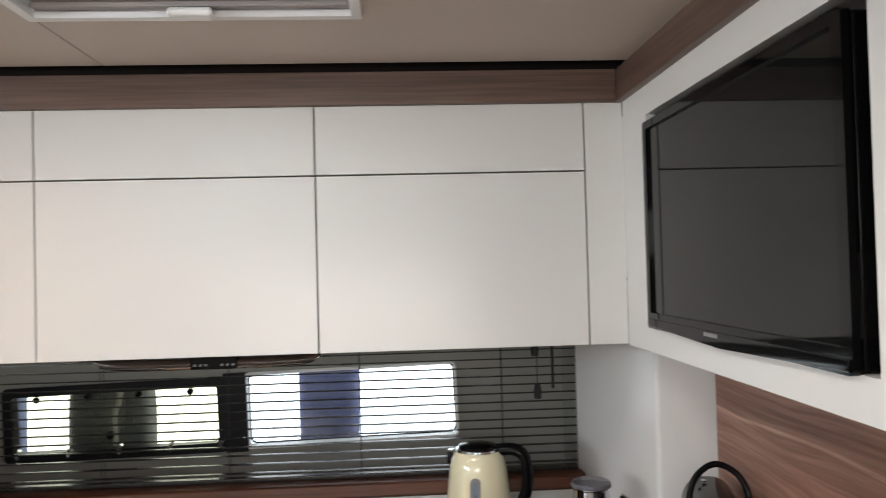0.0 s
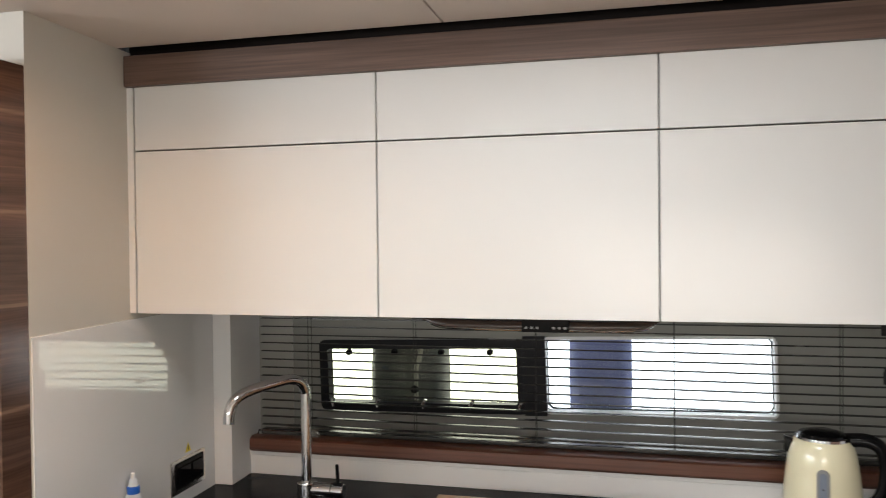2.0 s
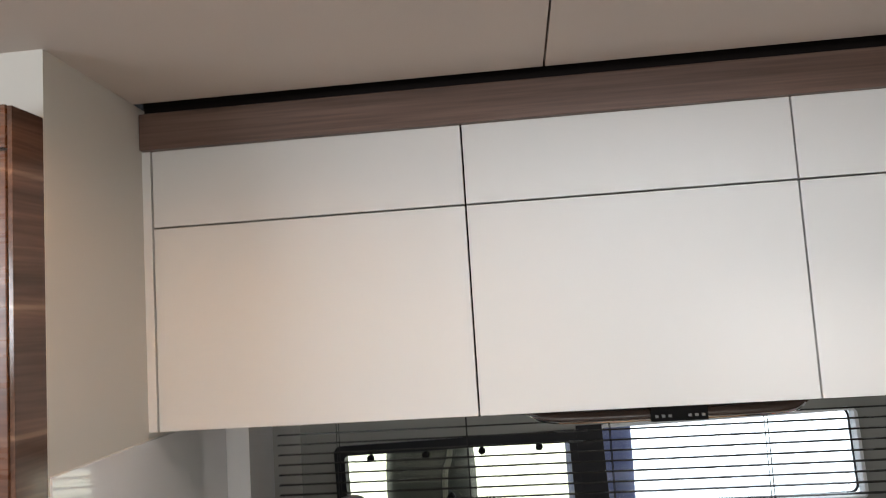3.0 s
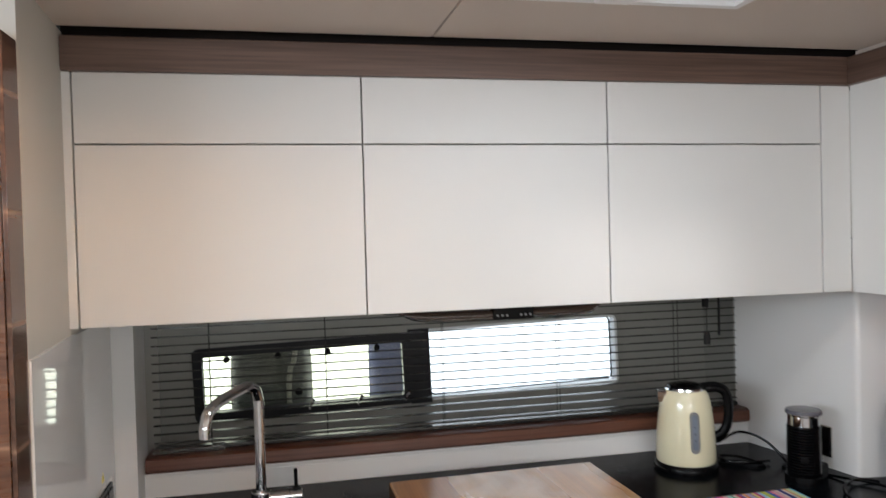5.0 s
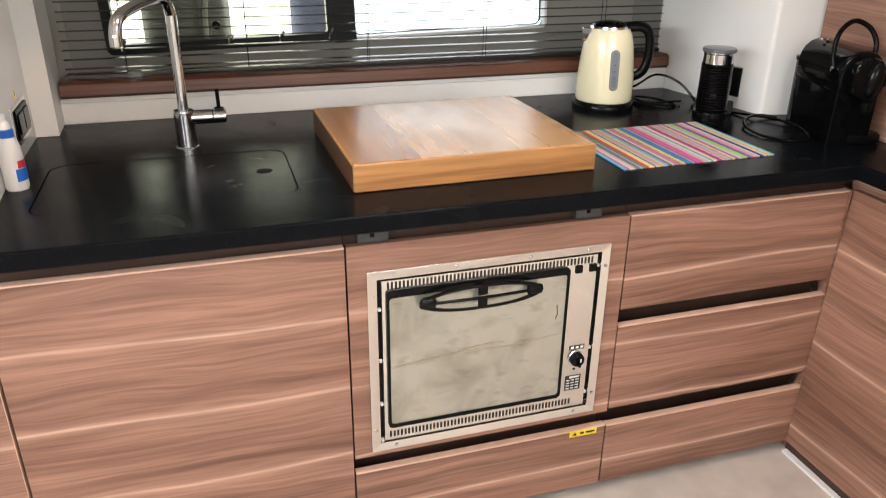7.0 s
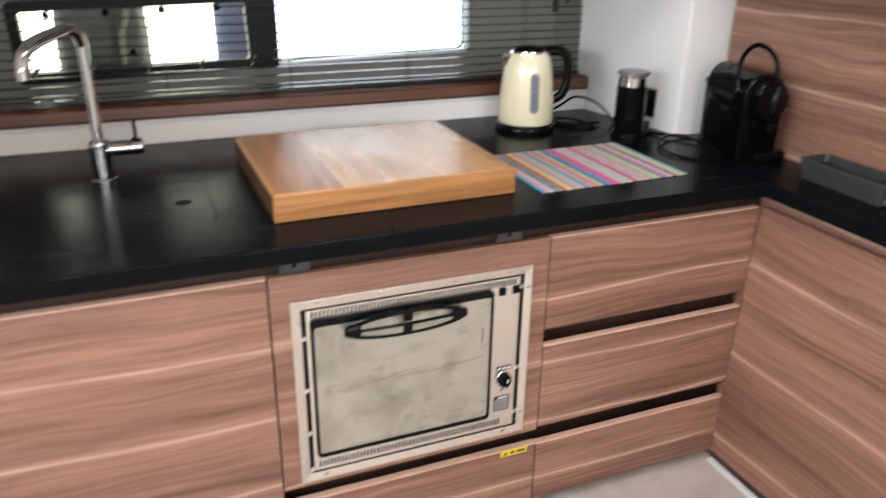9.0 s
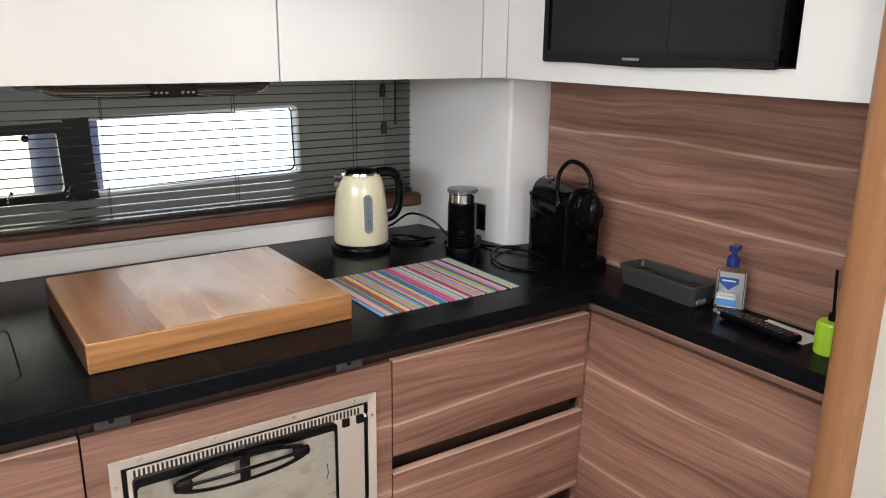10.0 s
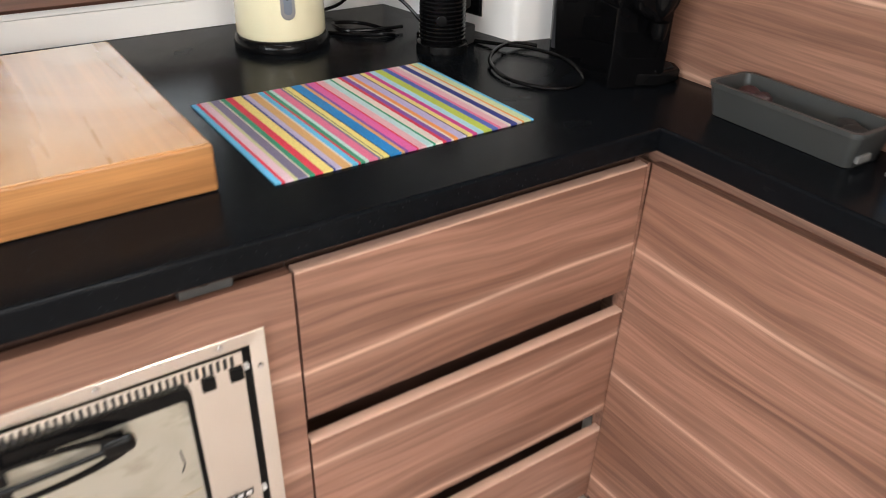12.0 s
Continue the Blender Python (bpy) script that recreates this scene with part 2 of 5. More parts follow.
def stone(name):
    """Black worktop: fine leathered relief, faint smears and small pale specks."""
    m = material(name, (0.0042, 0.0050, 0.0064), 0.19, 0, 0.4, 55, 0.10, 420, 0, 0.065)
    t = m.node_tree
    b = t.nodes["Principled BSDF"]
    tc = t.nodes.new("ShaderNodeTexCoord")
    v = t.nodes.new("ShaderNodeTexVoronoi")
    v.inputs["Scale"].default_value = 170
    t.links.new(tc.outputs["Object"], v.inputs["Vector"])
    r = t.nodes.new("ShaderNodeMapRange")
    r.inputs[1].default_value, r.inputs[2].default_value = 0.16, 0.05
    t.links.new(v.outputs["Distance"], r.inputs[0])
    few = t.nodes.new("ShaderNodeSeparateColor")
    t.links.new(v.outputs["Color"], few.inputs[0])
    pick = t.nodes.new("ShaderNodeMath")
    pick.operation = "GREATER_THAN"
    pick.inputs[1].default_value = 0.62
    t.links.new(few.outputs[0], pick.inputs[0])
    both = t.nodes.new("ShaderNodeMath")
    both.operation = "MULTIPLY"
    t.links.new(r.outputs[0], both.inputs[0])
    t.links.new(pick.outputs[0], both.inputs[1])
    mix = t.nodes.new("ShaderNodeMix")
    mix.data_type = "RGBA"
    t.links.new(both.outputs[0], mix.inputs[0])
    t.links.new(b.inputs["Base Color"].links[0].from_socket, mix.inputs[6])
    mix.inputs[7].default_value = (0.055, 0.06, 0.068, 1)
    t.links.new(mix.outputs[2], b.inputs["Base Color"])
    smear = t.nodes.new("ShaderNodeTexNoise")
    smear.inputs["Scale"].default_value, smear.inputs["Detail"].default_value, smear.inputs["Distortion"].default_value = 5, 6, 1.2
    t.links.new(tc.outputs["Object"], smear.inputs["Vector"])
    sr = t.nodes.new("ShaderNodeMapRange")
    sr.inputs[1].default_value, sr.inputs[2].default_value, sr.inputs[3].default_value, sr.inputs[4].default_value = 0.3, 0.7, 0.13, 0.28
    t.links.new(smear.outputs["Fac"], sr.inputs[0])
    t.links.new(sr.outputs[0], b.inputs["Roughness"])
    return m


WALNUT = ((0.165, 0.079, 0.052), (0.365, 0.194, 0.138), (0.62, 0.40, 0.30))
MAT = {
    "white": material("white_lacquer", (0.705, 0.70, 0.68), 0.5, 0, 0.025, 1.5, 0.04, 300),
    "white_gloss": material("white_gloss_panel", (0.80, 0.80, 0.795), 0.012, 0, 0.015, 1.2, 0, 1, 0.3),
    "white_wall": material("white_wall_laminate", (0.80, 0.795, 0.785), 0.38, 0, 0.03, 2.0, 0.05, 250),
    "white_column": material("white_column_laminate", (0.80, 0.795, 0.785), 0.14, 0, 0.02, 2.0, 0.03, 250),
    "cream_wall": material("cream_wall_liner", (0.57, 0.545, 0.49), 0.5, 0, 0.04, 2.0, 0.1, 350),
    "ceiling": material("ceiling_liner_vinyl", (0.54, 0.472, 0.415), 0.65, 0, 0.05, 2.5, 0.25, 420),
    "floor": material("pale_floor", (0.52, 0.46, 0.415), 0.45, 0, 0.34, 9, 0.15, 90),
    "walnut_x": veneer("walnut_grain_x", 0, 0.655),
    "walnut_y": veneer("walnut_grain_y", 1, 0.655),
    "walnut_side": veneer("walnut_side_grain", 1, 0.655, 0.285),
    "walnut_splash": veneer("walnut_splashback_grain", 1, 1.295),
    # edging paler than the walnut: the lit edge highlight is in the colour
    "edging": material("highlight_walnut_edging", (0.66, 0.43, 0.33), 0.35, 0, 0.06, 30),
    "pelmet_x": wood("dark_walnut_x", 0, (0.085, 0.05, 0.037), (0.14, 0.085, 0.064), (0.18, 0.115, 0.085), 0.4, 0.4, 22),
    "pelmet_y": wood("dark_walnut_y", 1, (0.085, 0.05, 0.037), (0.14, 0.085, 0.064), (0.18, 0.115, 0.085), 0.4, 0.4, 22),
    "tall": veneer("tall_walnut", 0, 1.507, 0.2, 0.3, ((0.075, 0.032, 0.018), (0.165, 0.075, 0.041), (0.29, 0.16, 0.095))),
    "tall_edge": veneer("tall_walnut_edge", 1, 1.507, 0.2, 0.15, ((0.06, 0.032, 0.022), (0.125, 0.068, 0.046), (0.25, 0.15, 0.10))),
    "sill": wood("mahogany_sill", 0, (0.095, 0.036, 0.022), (0.155, 0.062, 0.038), (0.19, 0.085, 0.055), 0.3, 0.3, 25, 4.0),
    "oak": wood("chopping_board_oak", 0, (0.38, 0.168, 0.058), (0.54, 0.272, 0.10), (0.36, 0.16, 0.055), 0.4, 0.5, 18, 6.0),
    "oak_top": wood("sheen_board_top", 1, (0.34, 0.165, 0.066), (0.55, 0.30, 0.125), (0.58, 0.38, 0.22), 0.27, 0.4, 7, 8.0, 0.0, (0.57, 0.395, 0.25), 0.10),
    "post": wood("varnished_post", 2, (0.30, 0.140, 0.061), (0.345, 0.166, 0.074), (0.37, 0.185, 0.086), 0.28, 0.25, 9, 9.0, 0.0, None, 0.05),
    "counter": stone("black_worktop"),
    # near-black that stands for the shade inside gaps and holes
    "dark_gap": material("gap_shade_black", (0.012, 0.009, 0.008), 0.8, 0, 0.2, 8, 0, 1, 0, 0.1),
    # brown taken nearly to black: the shade of grooves and gaps in colour
    "groove": wood("shaded_recess_brown", 0, (0.032, 0.015, 0.010), (0.050, 0.024, 0.016), (0.062, 0.032, 0.022), 0.45, 0.3, 18),
    "black": material("black_plastic", (0.004, 0.004, 0.0043), 0.2, 0, 0.1, 10, 0, 1, 0, 0.14),
    "black_gloss": material("black_gloss_plastic", (0.003, 0.003, 0.0034), 0.06, 0, 0.1, 10, 0, 1, 0.0, 0.18),
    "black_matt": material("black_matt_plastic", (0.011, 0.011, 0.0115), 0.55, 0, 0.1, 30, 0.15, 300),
    "screen": material("dark_television_screen", (0.006, 0.0068, 0.0065), 0.02, 0, 0.05, 2, 0, 1, 0, 0.22),
    "grey": material("dark_grey_plastic", (0.045, 0.048, 0.048), 0.42, 0, 0.12, 12, 0.1, 200),
    "grey_mid": material("grey_plastic", (0.20, 0.20, 0.20), 0.45, 0, 0.1, 12),
    "chrome": material("chrome", (0.72, 0.72, 0.73), 0.07, 1.0, 0.03, 6),
    "steel_x": steel_material("brushed_steel", (0.84, 0.805, 0.765), 0.19, 0),
    "slat": material("taupe_blind_slat", (0.043, 0.041, 0.037), 0.26, 0.4, 0.08, 5),
    "cord": material("dark_blind_cord", (0.012, 0.011, 0.011), 0.7, 0, 0.1, 50),
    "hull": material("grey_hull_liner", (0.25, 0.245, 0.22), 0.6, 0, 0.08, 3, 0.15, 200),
    "frame_black": material("black_window_frame", (0.010, 0.010, 0.012), 0.35, 0, 0.15, 6, 0, 1, 0, 0.2),
    "cream": material("cream_enamel", (0.80, 0.75, 0.53), 0.16, 0, 0.02, 4, 0, 1, 0.5),
    "white_plastic": material("white_plastic", (0.74, 0.74, 0.74), 0.3, 0, 0.02, 8),
    "blue_plastic": material("blue_plastic", (0.012, 0.03, 0.19), 0.25, 0, 0.05, 12),
    "bright_blue": material("bright_blue_plastic", (0.02, 0.13, 0.55), 0.3, 0, 0.05, 12),
    "red": material("red_print", (0.55, 0.03, 0.04), 0.4, 0, 0.05, 12),
    "yellow": material("yellow_sticker", (0.78, 0.60, 0.02), 0.4, 0, 0.04, 20),
    "lime": material("lime_green_plastic", (0.42, 0.66, 0.03), 0.3, 0, 0.05, 8),
    "paper": material("white_card", (0.75, 0.74, 0.70), 0.6, 0, 0.03, 20),
    "ink": material("dark_print", (0.014, 0.014, 0.014), 0.6, 0, 0.05, 20),
    "pane": pane_material("clear_pane", (0.93, 0.96, 0.97)),
    "pane_tint": pane_material("yellowed_acrylic_pane", (0.93, 0.94, 0.82)),
    "gel": pane_material("clear_gel", (0.955, 0.97, 0.99)),
    "rope": material("white_rope", (0.30, 0.30, 0.30), 0.8, 0, 0.2, 90, 0.5, 200),
    "fender": material("dark_fender_rubber", (0.05, 0.055, 0.066), 0.45, 0, 0.3, 9),
    "fender_blue": material("blue_fender_cover", (0.19, 0.215, 0.42), 0.8, 0, 0.2, 14, 0.3, 150),
    "oak_end": wood("board_end_strip", 1, (0.23, 0.10, 0.043), (0.38, 0.188, 0.083), (0.36, 0.18, 0.08), 0.27, 0.4, 14, 11.0, 0.0, None, 0.12),
    "lid_clear": material("smoky_clear_lid", (0.10, 0.10, 0.12), 0.12, 0, 0.05, 10),
    "tank": material("smoky_tank", (0.035, 0.035, 0.04), 0.12, 0, 0.05, 10),
    "plum": material("dark_red_lump", (0.03, 0.008, 0.011), 0.5, 0, 0.2, 40),
    "shield_blue": material("shield_blue", (0.02, 0.075, 0.36), 0.3, 0, 0.25, 60),
    "label_blue": material("pale_blue_label", (0.10, 0.30, 0.66), 0.4, 0, 0.1, 30),
    "rail": wood("hood_rail_walnut", 0, (0.03, 0.02, 0.016), (0.05, 0.033, 0.026), (0.065, 0.044, 0.035), 0.25, 0.4, 20),
    "gauge": material("water_gauge", (0.16, 0.19, 0.24), 0.15, 0, 0.2, 40),
    "mauve": material("grey_blind_fabric", (0.30, 0.275, 0.27), 0.6, 0, 0.06, 30),
    "grease": material("reflection_smear_brown", (0.22, 0.19, 0.115), 0.4, 0, 0.4, 60),
    "clear": clear_material("clear_acrylic", (0.92, 0.94, 0.93), 0.03, 0.97),
    "gel_lamp": glow_material("warm_downlight_lens", (1.0, 0.72, 0.45), 14),
    "daylight": glow_material("bright_overcast_distance", (0.95, 0.98, 1.0), 3.6),
}

# ---- mesh helpers ----


def thing(name, base, label, category, group="", kind=""):
    ob = new(name)
    ob.location = base
    ob.empty_display_size = 0.05
    return tagged(ob, label, category, group, kind)


def finish(bm, name, mat, smooth):
    me = bpy.data.meshes.new(name)
    bmesh.ops.recalc_face_normals(bm, faces=bm.faces)
    loops = []
    if smooth:
        bm.normal_update()
        area = {g: g.calc_area() for g in bm.faces}
        for g in bm.faces:
            for v in g.verts:
                n = Vector((0, 0, 0))
                for q in v.link_faces:
                    if q.normal.dot(g.normal) > 0.78:
                        n += q.normal * area[q]
                loops.append(n.normalized() if n.length > 1e-12 else g.normal.copy())
    bm.to_mesh(me)
    bm.free()
    me.materials.append(mat if not isinstance(mat, str) else MAT[mat])
    if smooth:
        me.polygons.foreach_set("use_smooth", [True] * len(me.polygons))
        me.normals_split_custom_set(loops)
    return me


def part(name, bm, mat, parent=None, label="", smooth=True):
    ob = new(name, finish(bm, name, mat, smooth))
    if parent is not None:
        root = Matrix.Identity(4)
        up = parent
        chain = []
        while up is not None:
            chain.append(up)
            up = up.parent
        for c in reversed(chain):
            root = root @ c.matrix_parent_inverse @ c.matrix_basis
        ob.parent = parent
        ob.matrix_parent_inverse = root.inverted()
    return tagged(ob, label)


def solid(name, bm, mat, label, category, kind="", group="", smooth=True):
    return tagged(part(name, bm, mat, None, "", smooth), label, category, group, kind)


def box(x0, x1, y0, y1, z0, z1, bevel=0.0, seg=2, bm=None):
    own = bmesh.new()
    m = Matrix.Translation(((x0 + x1) / 2, (y0 + y1) / 2, (z0 + z1) / 2)) @ Matrix.Diagonal((abs(x1 - x0), abs(y1 - y0), abs(z1 - z0), 1))
    bmesh.ops.create_cube(own, size=1, matrix=m)
    if bevel:
        bmesh.ops.bevel(own, geom=own.edges[:], offset=bevel, segments=seg, affect="EDGES", profile=0.5)
    return join(bm, own)


def join(bm, own):
    if bm is None:
        return own
    me = bpy.data.meshes.new("join")
    own.to_mesh(me)
    own.free()
    bm.from_mesh(me)
    bpy.data.meshes.remove(me)
    return bm


def moved(bm, m):
    bmesh.ops.transform(bm, matrix=m, verts=bm.verts)
    return bm


def lathe(profile, seg=40, bm=None, m=None):
    """A turned body round z from (radius, height) pairs."""
    own = bmesh.new()
    rings = []
    for r, z in profile:
        if r < 1e-5:
            rings.append([own.verts.new((0, 0, z))])
        else:
            rings.append([own.verts.new((r * math.cos(2 * math.pi * k / seg), r * math.sin(2 * math.pi * k / seg), z)) for k in range(seg)])
    for a, b in zip(rings, rings[1:]):
        for k in range(seg):
            q = [a[k % len(a)], a[(k + 1) % len(a)], b[(k + 1) % len(b)], b[k % len(b)]]
            q = list(dict.fromkeys(q))
            if len(q) > 2:
                own.faces.new(q)
    if m is not None:
        moved(own, m)
    return join(bm, own)


def smooth_path(points, steps=8):
    pts = [Vector(p) for p in points]
    ext = [2 * pts[0] - pts[1], *pts, 2 * pts[-1] - pts[-2]]
    out = []
    for k in range(1, len(ext) - 2):
        a, b, c, d = ext[k - 1:k + 3]
        for s in range(steps):
            u = s / steps
            out.append(0.5 * (2 * b + (c - a) * u + (2 * a - 5 * b + 4 * c - d) * u * u + (3 * b - a - 3 * c + d) * u ** 3))
    return [*out, pts[-1]]


def tube(points, radius, seg=10, bm=None, squash=1.0):
    """A bar of round section swept along a path, with closed ends. radius: one, or one a point."""
    own = bmesh.new()
    pts = [Vector(p) for p in points]
    rad = radius if isinstance(radius, (list, tuple)) else [radius] * len(pts)
    t = (pts[1] - pts[0]).normalized()
    n = t.orthogonal().normalized()
    rings = []
    for k, p in enumerate(pts):
        d = (pts[min(k + 1, len(pts) - 1)] - pts[max(k - 1, 0)]).normalized()
        n = (n - d * n.dot(d)).normalized()
        b = d.cross(n)
        rings.append([own.verts.new(p + rad[k] * (n * math.cos(2 * math.pi * j / seg) + squash * b * math.sin(2 * math.pi * j / seg))) for j in range(seg)])
    for a, b in zip(rings, rings[1:]):
        for j in range(seg):
            own.faces.new((a[j], a[(j + 1) % seg], b[(j + 1) % seg], b[j]))
    own.faces.new(rings[0])
    own.faces.new(rings[-1])
    return join(bm, own)


def prism(outline, axis, lo, hi, bevel=0.0, bm=None):
    """A flat outline pushed out along an axis: outline pairs are the other two coordinates in order."""
    own = bmesh.new()

    def at(u, v, w):
        return {0: (w, u, v), 1: (u, w, v), 2: (u, v, w)}[axis]

    a = [own.verts.new(at(u, v, lo)) for u, v in outline]
    b = [own.verts.new(at(u, v, hi)) for u, v in outline]
    own.faces.new(a)
    own.faces.new(b)
    for k in range(len(a)):
        own.faces.new((a[k], a[(k + 1) % len(a)], b[(k + 1) % len(a)], b[k]))
    if bevel:
        caps = [e for e in own.edges if (e.verts[0] in a and e.verts[1] in a) or (e.verts[0] in b and e.verts[1] in b)]
        bmesh.ops.bevel(own, geom=caps, offset=bevel, segments=2, affect="EDGES", profile=0.5)
    return join(bm, own)


def rounded(u0, u1, v0, v1, r, seg=6):
    out = []
    for cu, cv, a0 in ((u1 - r, v1 - r, 0), (u0 + r, v1 - r, 90), (u0 + r, v0 + r, 180), (u1 - r, v0 + r, 270)):
        for k in range(seg + 1):
            a = radians(a0 + 90 * k / seg)
            out.append((cu + r * math.cos(a), cv + r * math.sin(a)))
    return out


def frame_ring(outer, inner, axis, lo, hi, bm=None):
    """A flat frame between two outlines of as many points."""
    own = bmesh.new()

    def at(u, v, w):
        return {0: (w, u, v), 1: (u, w, v), 2: (u, v, w)}[axis]

    n = len(outer)
    vs = [[own.verts.new(at(u, v, w)) for u, v in o] for o in (outer, inner) for w in (lo, hi)]
    ol, oh, il, ih = vs
    for k in range(n):
        j = (k + 1) % n
        own.faces.new((ol[k], ol[j], oh[j], oh[k]))
        own.faces.new((il[k], il[j], ih[j], ih[k]))
        own.faces.new((ol[k], ol[j], il[j], il[k]))
        own.faces.new((oh[k], oh[j], ih[j], ih[k]))
    return join(bm, own)


def wall_with_holes(u0, u1, v0, v1, holes, axis, lo, hi):
    """A wall slab from boxes round rectangular openings (u0, u1, v0, v1), on a shared grid."""
    us = sorted({u0, u1, *[h[0] for h in holes], *[h[1] for h in holes]})
    vs = sorted({v0, v1, *[h[2] for h in holes], *[h[3] for h in holes]})
    own = bmesh.new()
    cache = {}

    def vert(u, v, w):
        key = (round(u, 5), round(v, 5), w)
        if key not in cache:
            cache[key] = own.verts.new({0: (w, u, v), 1: (u, w, v), 2: (u, v, w)}[axis])
        return cache[key]

    def filled(i, j):
        if not (0 <= i < len(us) - 1 and 0 <= j < len(vs) - 1):
            return False
        cu, cv = (us[i] + us[i + 1]) / 2, (vs[j] + vs[j + 1]) / 2
        return not any(h[0] < cu < h[1] and h[2] < cv < h[3] for h in holes)

    for i in range(len(us) - 1):
        for j in range(len(vs) - 1):
            if not filled(i, j):
                continue
            a, b, c, d = us[i], us[i + 1], vs[j], vs[j + 1]
            for w in (lo, hi):
                own.faces.new((vert(a, c, w), vert(b, c, w), vert(b, d, w), vert(a, d, w)))
            for (p, q), side in (((a, c), (b, c)), (i, j - 1)), (((a, d), (b, d)), (i, j + 1)), (((a, c), (a, d)), (i - 1, j)), (((b, c), (b, d)), (i + 1, j)):
                if not filled(*side):
                    own.faces.new((vert(*p, lo), vert(*q, lo), vert(*q, hi), vert(*p, hi)))
    return own


# ---- the shell ----
Z0, ZC, ZW = -0.02, 2.117, 0.90
FACE, FRONT = 1.785, 1.402
solid("floor", box(-3.0, 1.6, -2.0, 2.7, Z0 - 0.05, Z0), "floor", "pale beige mottled floor covering", "floor", "structure")
CEIL = wall_with_holes(-3.0, 1.6, -2.0, 1.748, [(-0.61, -0.04, 0.86, 1.405), (-0.622, -0.618, 1.405, 1.748), (-0.622, -0.618, -2.0, 0.86)], 2, ZC, ZC + 0.05)
solid("ceiling", CEIL, "ceiling", "beige soft-lined ceiling panels with a joint and a roof hatch", "ceiling", "structure")
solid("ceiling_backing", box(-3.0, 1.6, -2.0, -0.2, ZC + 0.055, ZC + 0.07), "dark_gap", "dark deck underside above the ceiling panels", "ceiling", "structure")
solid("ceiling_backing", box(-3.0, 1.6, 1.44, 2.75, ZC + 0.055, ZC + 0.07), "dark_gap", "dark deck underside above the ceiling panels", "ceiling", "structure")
# unseen walls; their openings are added to hold the area lamps
solid("wall_south", wall_with_holes(-3.0, 1.6, Z0, 2.2, [(-1.95, 0.45, 1.18, 2.00)], 1, -2.06, -2.0), "white_wall", "unseen white saloon side wall, long opening added for a lamp", "wall", "structure")
solid("wall_west", wall_with_holes(-2.06, 2.7, Z0, 2.2, [(-1.5, 0.8, 1.18, 2.00)], 0, -3.06, -3.0), "cream_wall", "unseen cream cabin end wall, opening added for a lamp", "wall", "structure")
solid("wall_bulkhead", box(0.496, 0.56, -2.0, 0.582, Z0, ZC), "cream_wall", "cream bulkhead beside the varnished post", "wall", "structure")
solid("wall_east", box(0.785, 0.83, 0.55, 1.83, Z0, 1.50), "walnut_splash", "walnut veneered splashback wall above the short worktop", "wall", "structure")
solid("wall_end", box(0.84, 0.90, 0.40, 2.75, Z0, 2.2), "cream_wall", "cabin end wall behind the television cabinet", "wall", "structure")
solid("wall_galley_end", prism([(-1.52, 1.43), (-1.430, 1.43), (-1.450, 1.79), (-1.450, 2.75), (-1.52, 2.75)], 2, Z0, ZC), "cream_wall", "cream painted end wall beside the wall cabinets", "wall", "structure")
solid("splash_panel", prism([(-1.44, 1.434), (-1.4265, 1.434), (-1.4455, 1.80), (-1.4455, 2.166), (-1.46, 2.166)], 2, ZW, 1.443, 0.001), "white_gloss", "glossy white splash panel on the end wall", "wall panel", "structure")
solid("wall_over_tall_cabinet", box(-3.0, -1.52, 1.43, 1.50, 2.0, ZC), "cream_wall", "cream wall strip above the tall cabinet", "wall", "structure")
POST_L = prism([(-1.452, 2.168), (-1.388, 2.168), (-1.392, 2.36), (-1.452, 2.36)], 2, ZW, 1.56, 0.003)
solid("window_reveal", POST_L, "white_wall", "white window reveal post at the sink end", "trim", "structure")
COL = prism([(0.648, 1.886), (0.6495, 1.875), (0.6545, 1.869), (0.662, 1.8665), (0.785, 1.845), (0.84, 1.845), (0.84, 2.345), (0.563, 2.345)], 2, ZW - 0.01, 1.60, 0.004)
solid("wall_column", COL, "white_column", "white splayed column between blind and splashback", "column", "structure")
solid("upstand", box(-1.40, 0.575, 2.290, 2.375, ZW, 0.9605, 0.002), "white_wall", "low white upstand behind the worktop", "trim", "structure")
solid("upstand", box(-1.40, 0.575, 2.286, 2.375, 0.9615, 0.9745, 0.002), "white_wall", "white cap strip along the upstand", "trim", "structure")
SILL = prism([(2.270, 0.984), (2.277, 0.976), (2.40, 0.976), (2.40, 1.018), (2.285, 1.022), (2.273, 1.014)], 0, -1.386, 0.568, 0.002)
solid("window_sill", SILL, "sill", "red-brown mahogany sill rail under the blind", "window sill", "structure")

# recess ends: shaded side in dark grey, lit side in cream
solid("window_reveal", box(0.560, 0.62, 2.347, 2.75, 0.98, 1.60), "hull", "liner return at the window recess end, coloured dark as the shaded side", "trim", "structure")
solid("window_reveal", box(-1.44, -1.392, 2.362, 2.75, 0.98, 1.60), "cream_wall", "liner return at the window recess end, coloured pale as the lit side", "trim", "structure")

# the hull side with its two windows stands slightly askew
HULL = Matrix.Translation((-0.55, 2.58, 1.18)) @ Matrix.Rotation(radians(-2.4), 4, "Z") @ Matrix.Rotation(radians(-1.75), 4, "Y") @ Matrix.Translation((0, 0, -1.18))
W1, W2 = (-0.729, -0.003, 1.063, 1.302), (0.060, 0.757, 1.067, 1.309)
wall = solid("wall_north", moved(wall_with_holes(-1.1, 1.35, 0.85, 1.6, [W1, W2], 1, 0, 0.035), HULL), "hull", "grey-green hull liner wall around the windows", "wall", "structure")


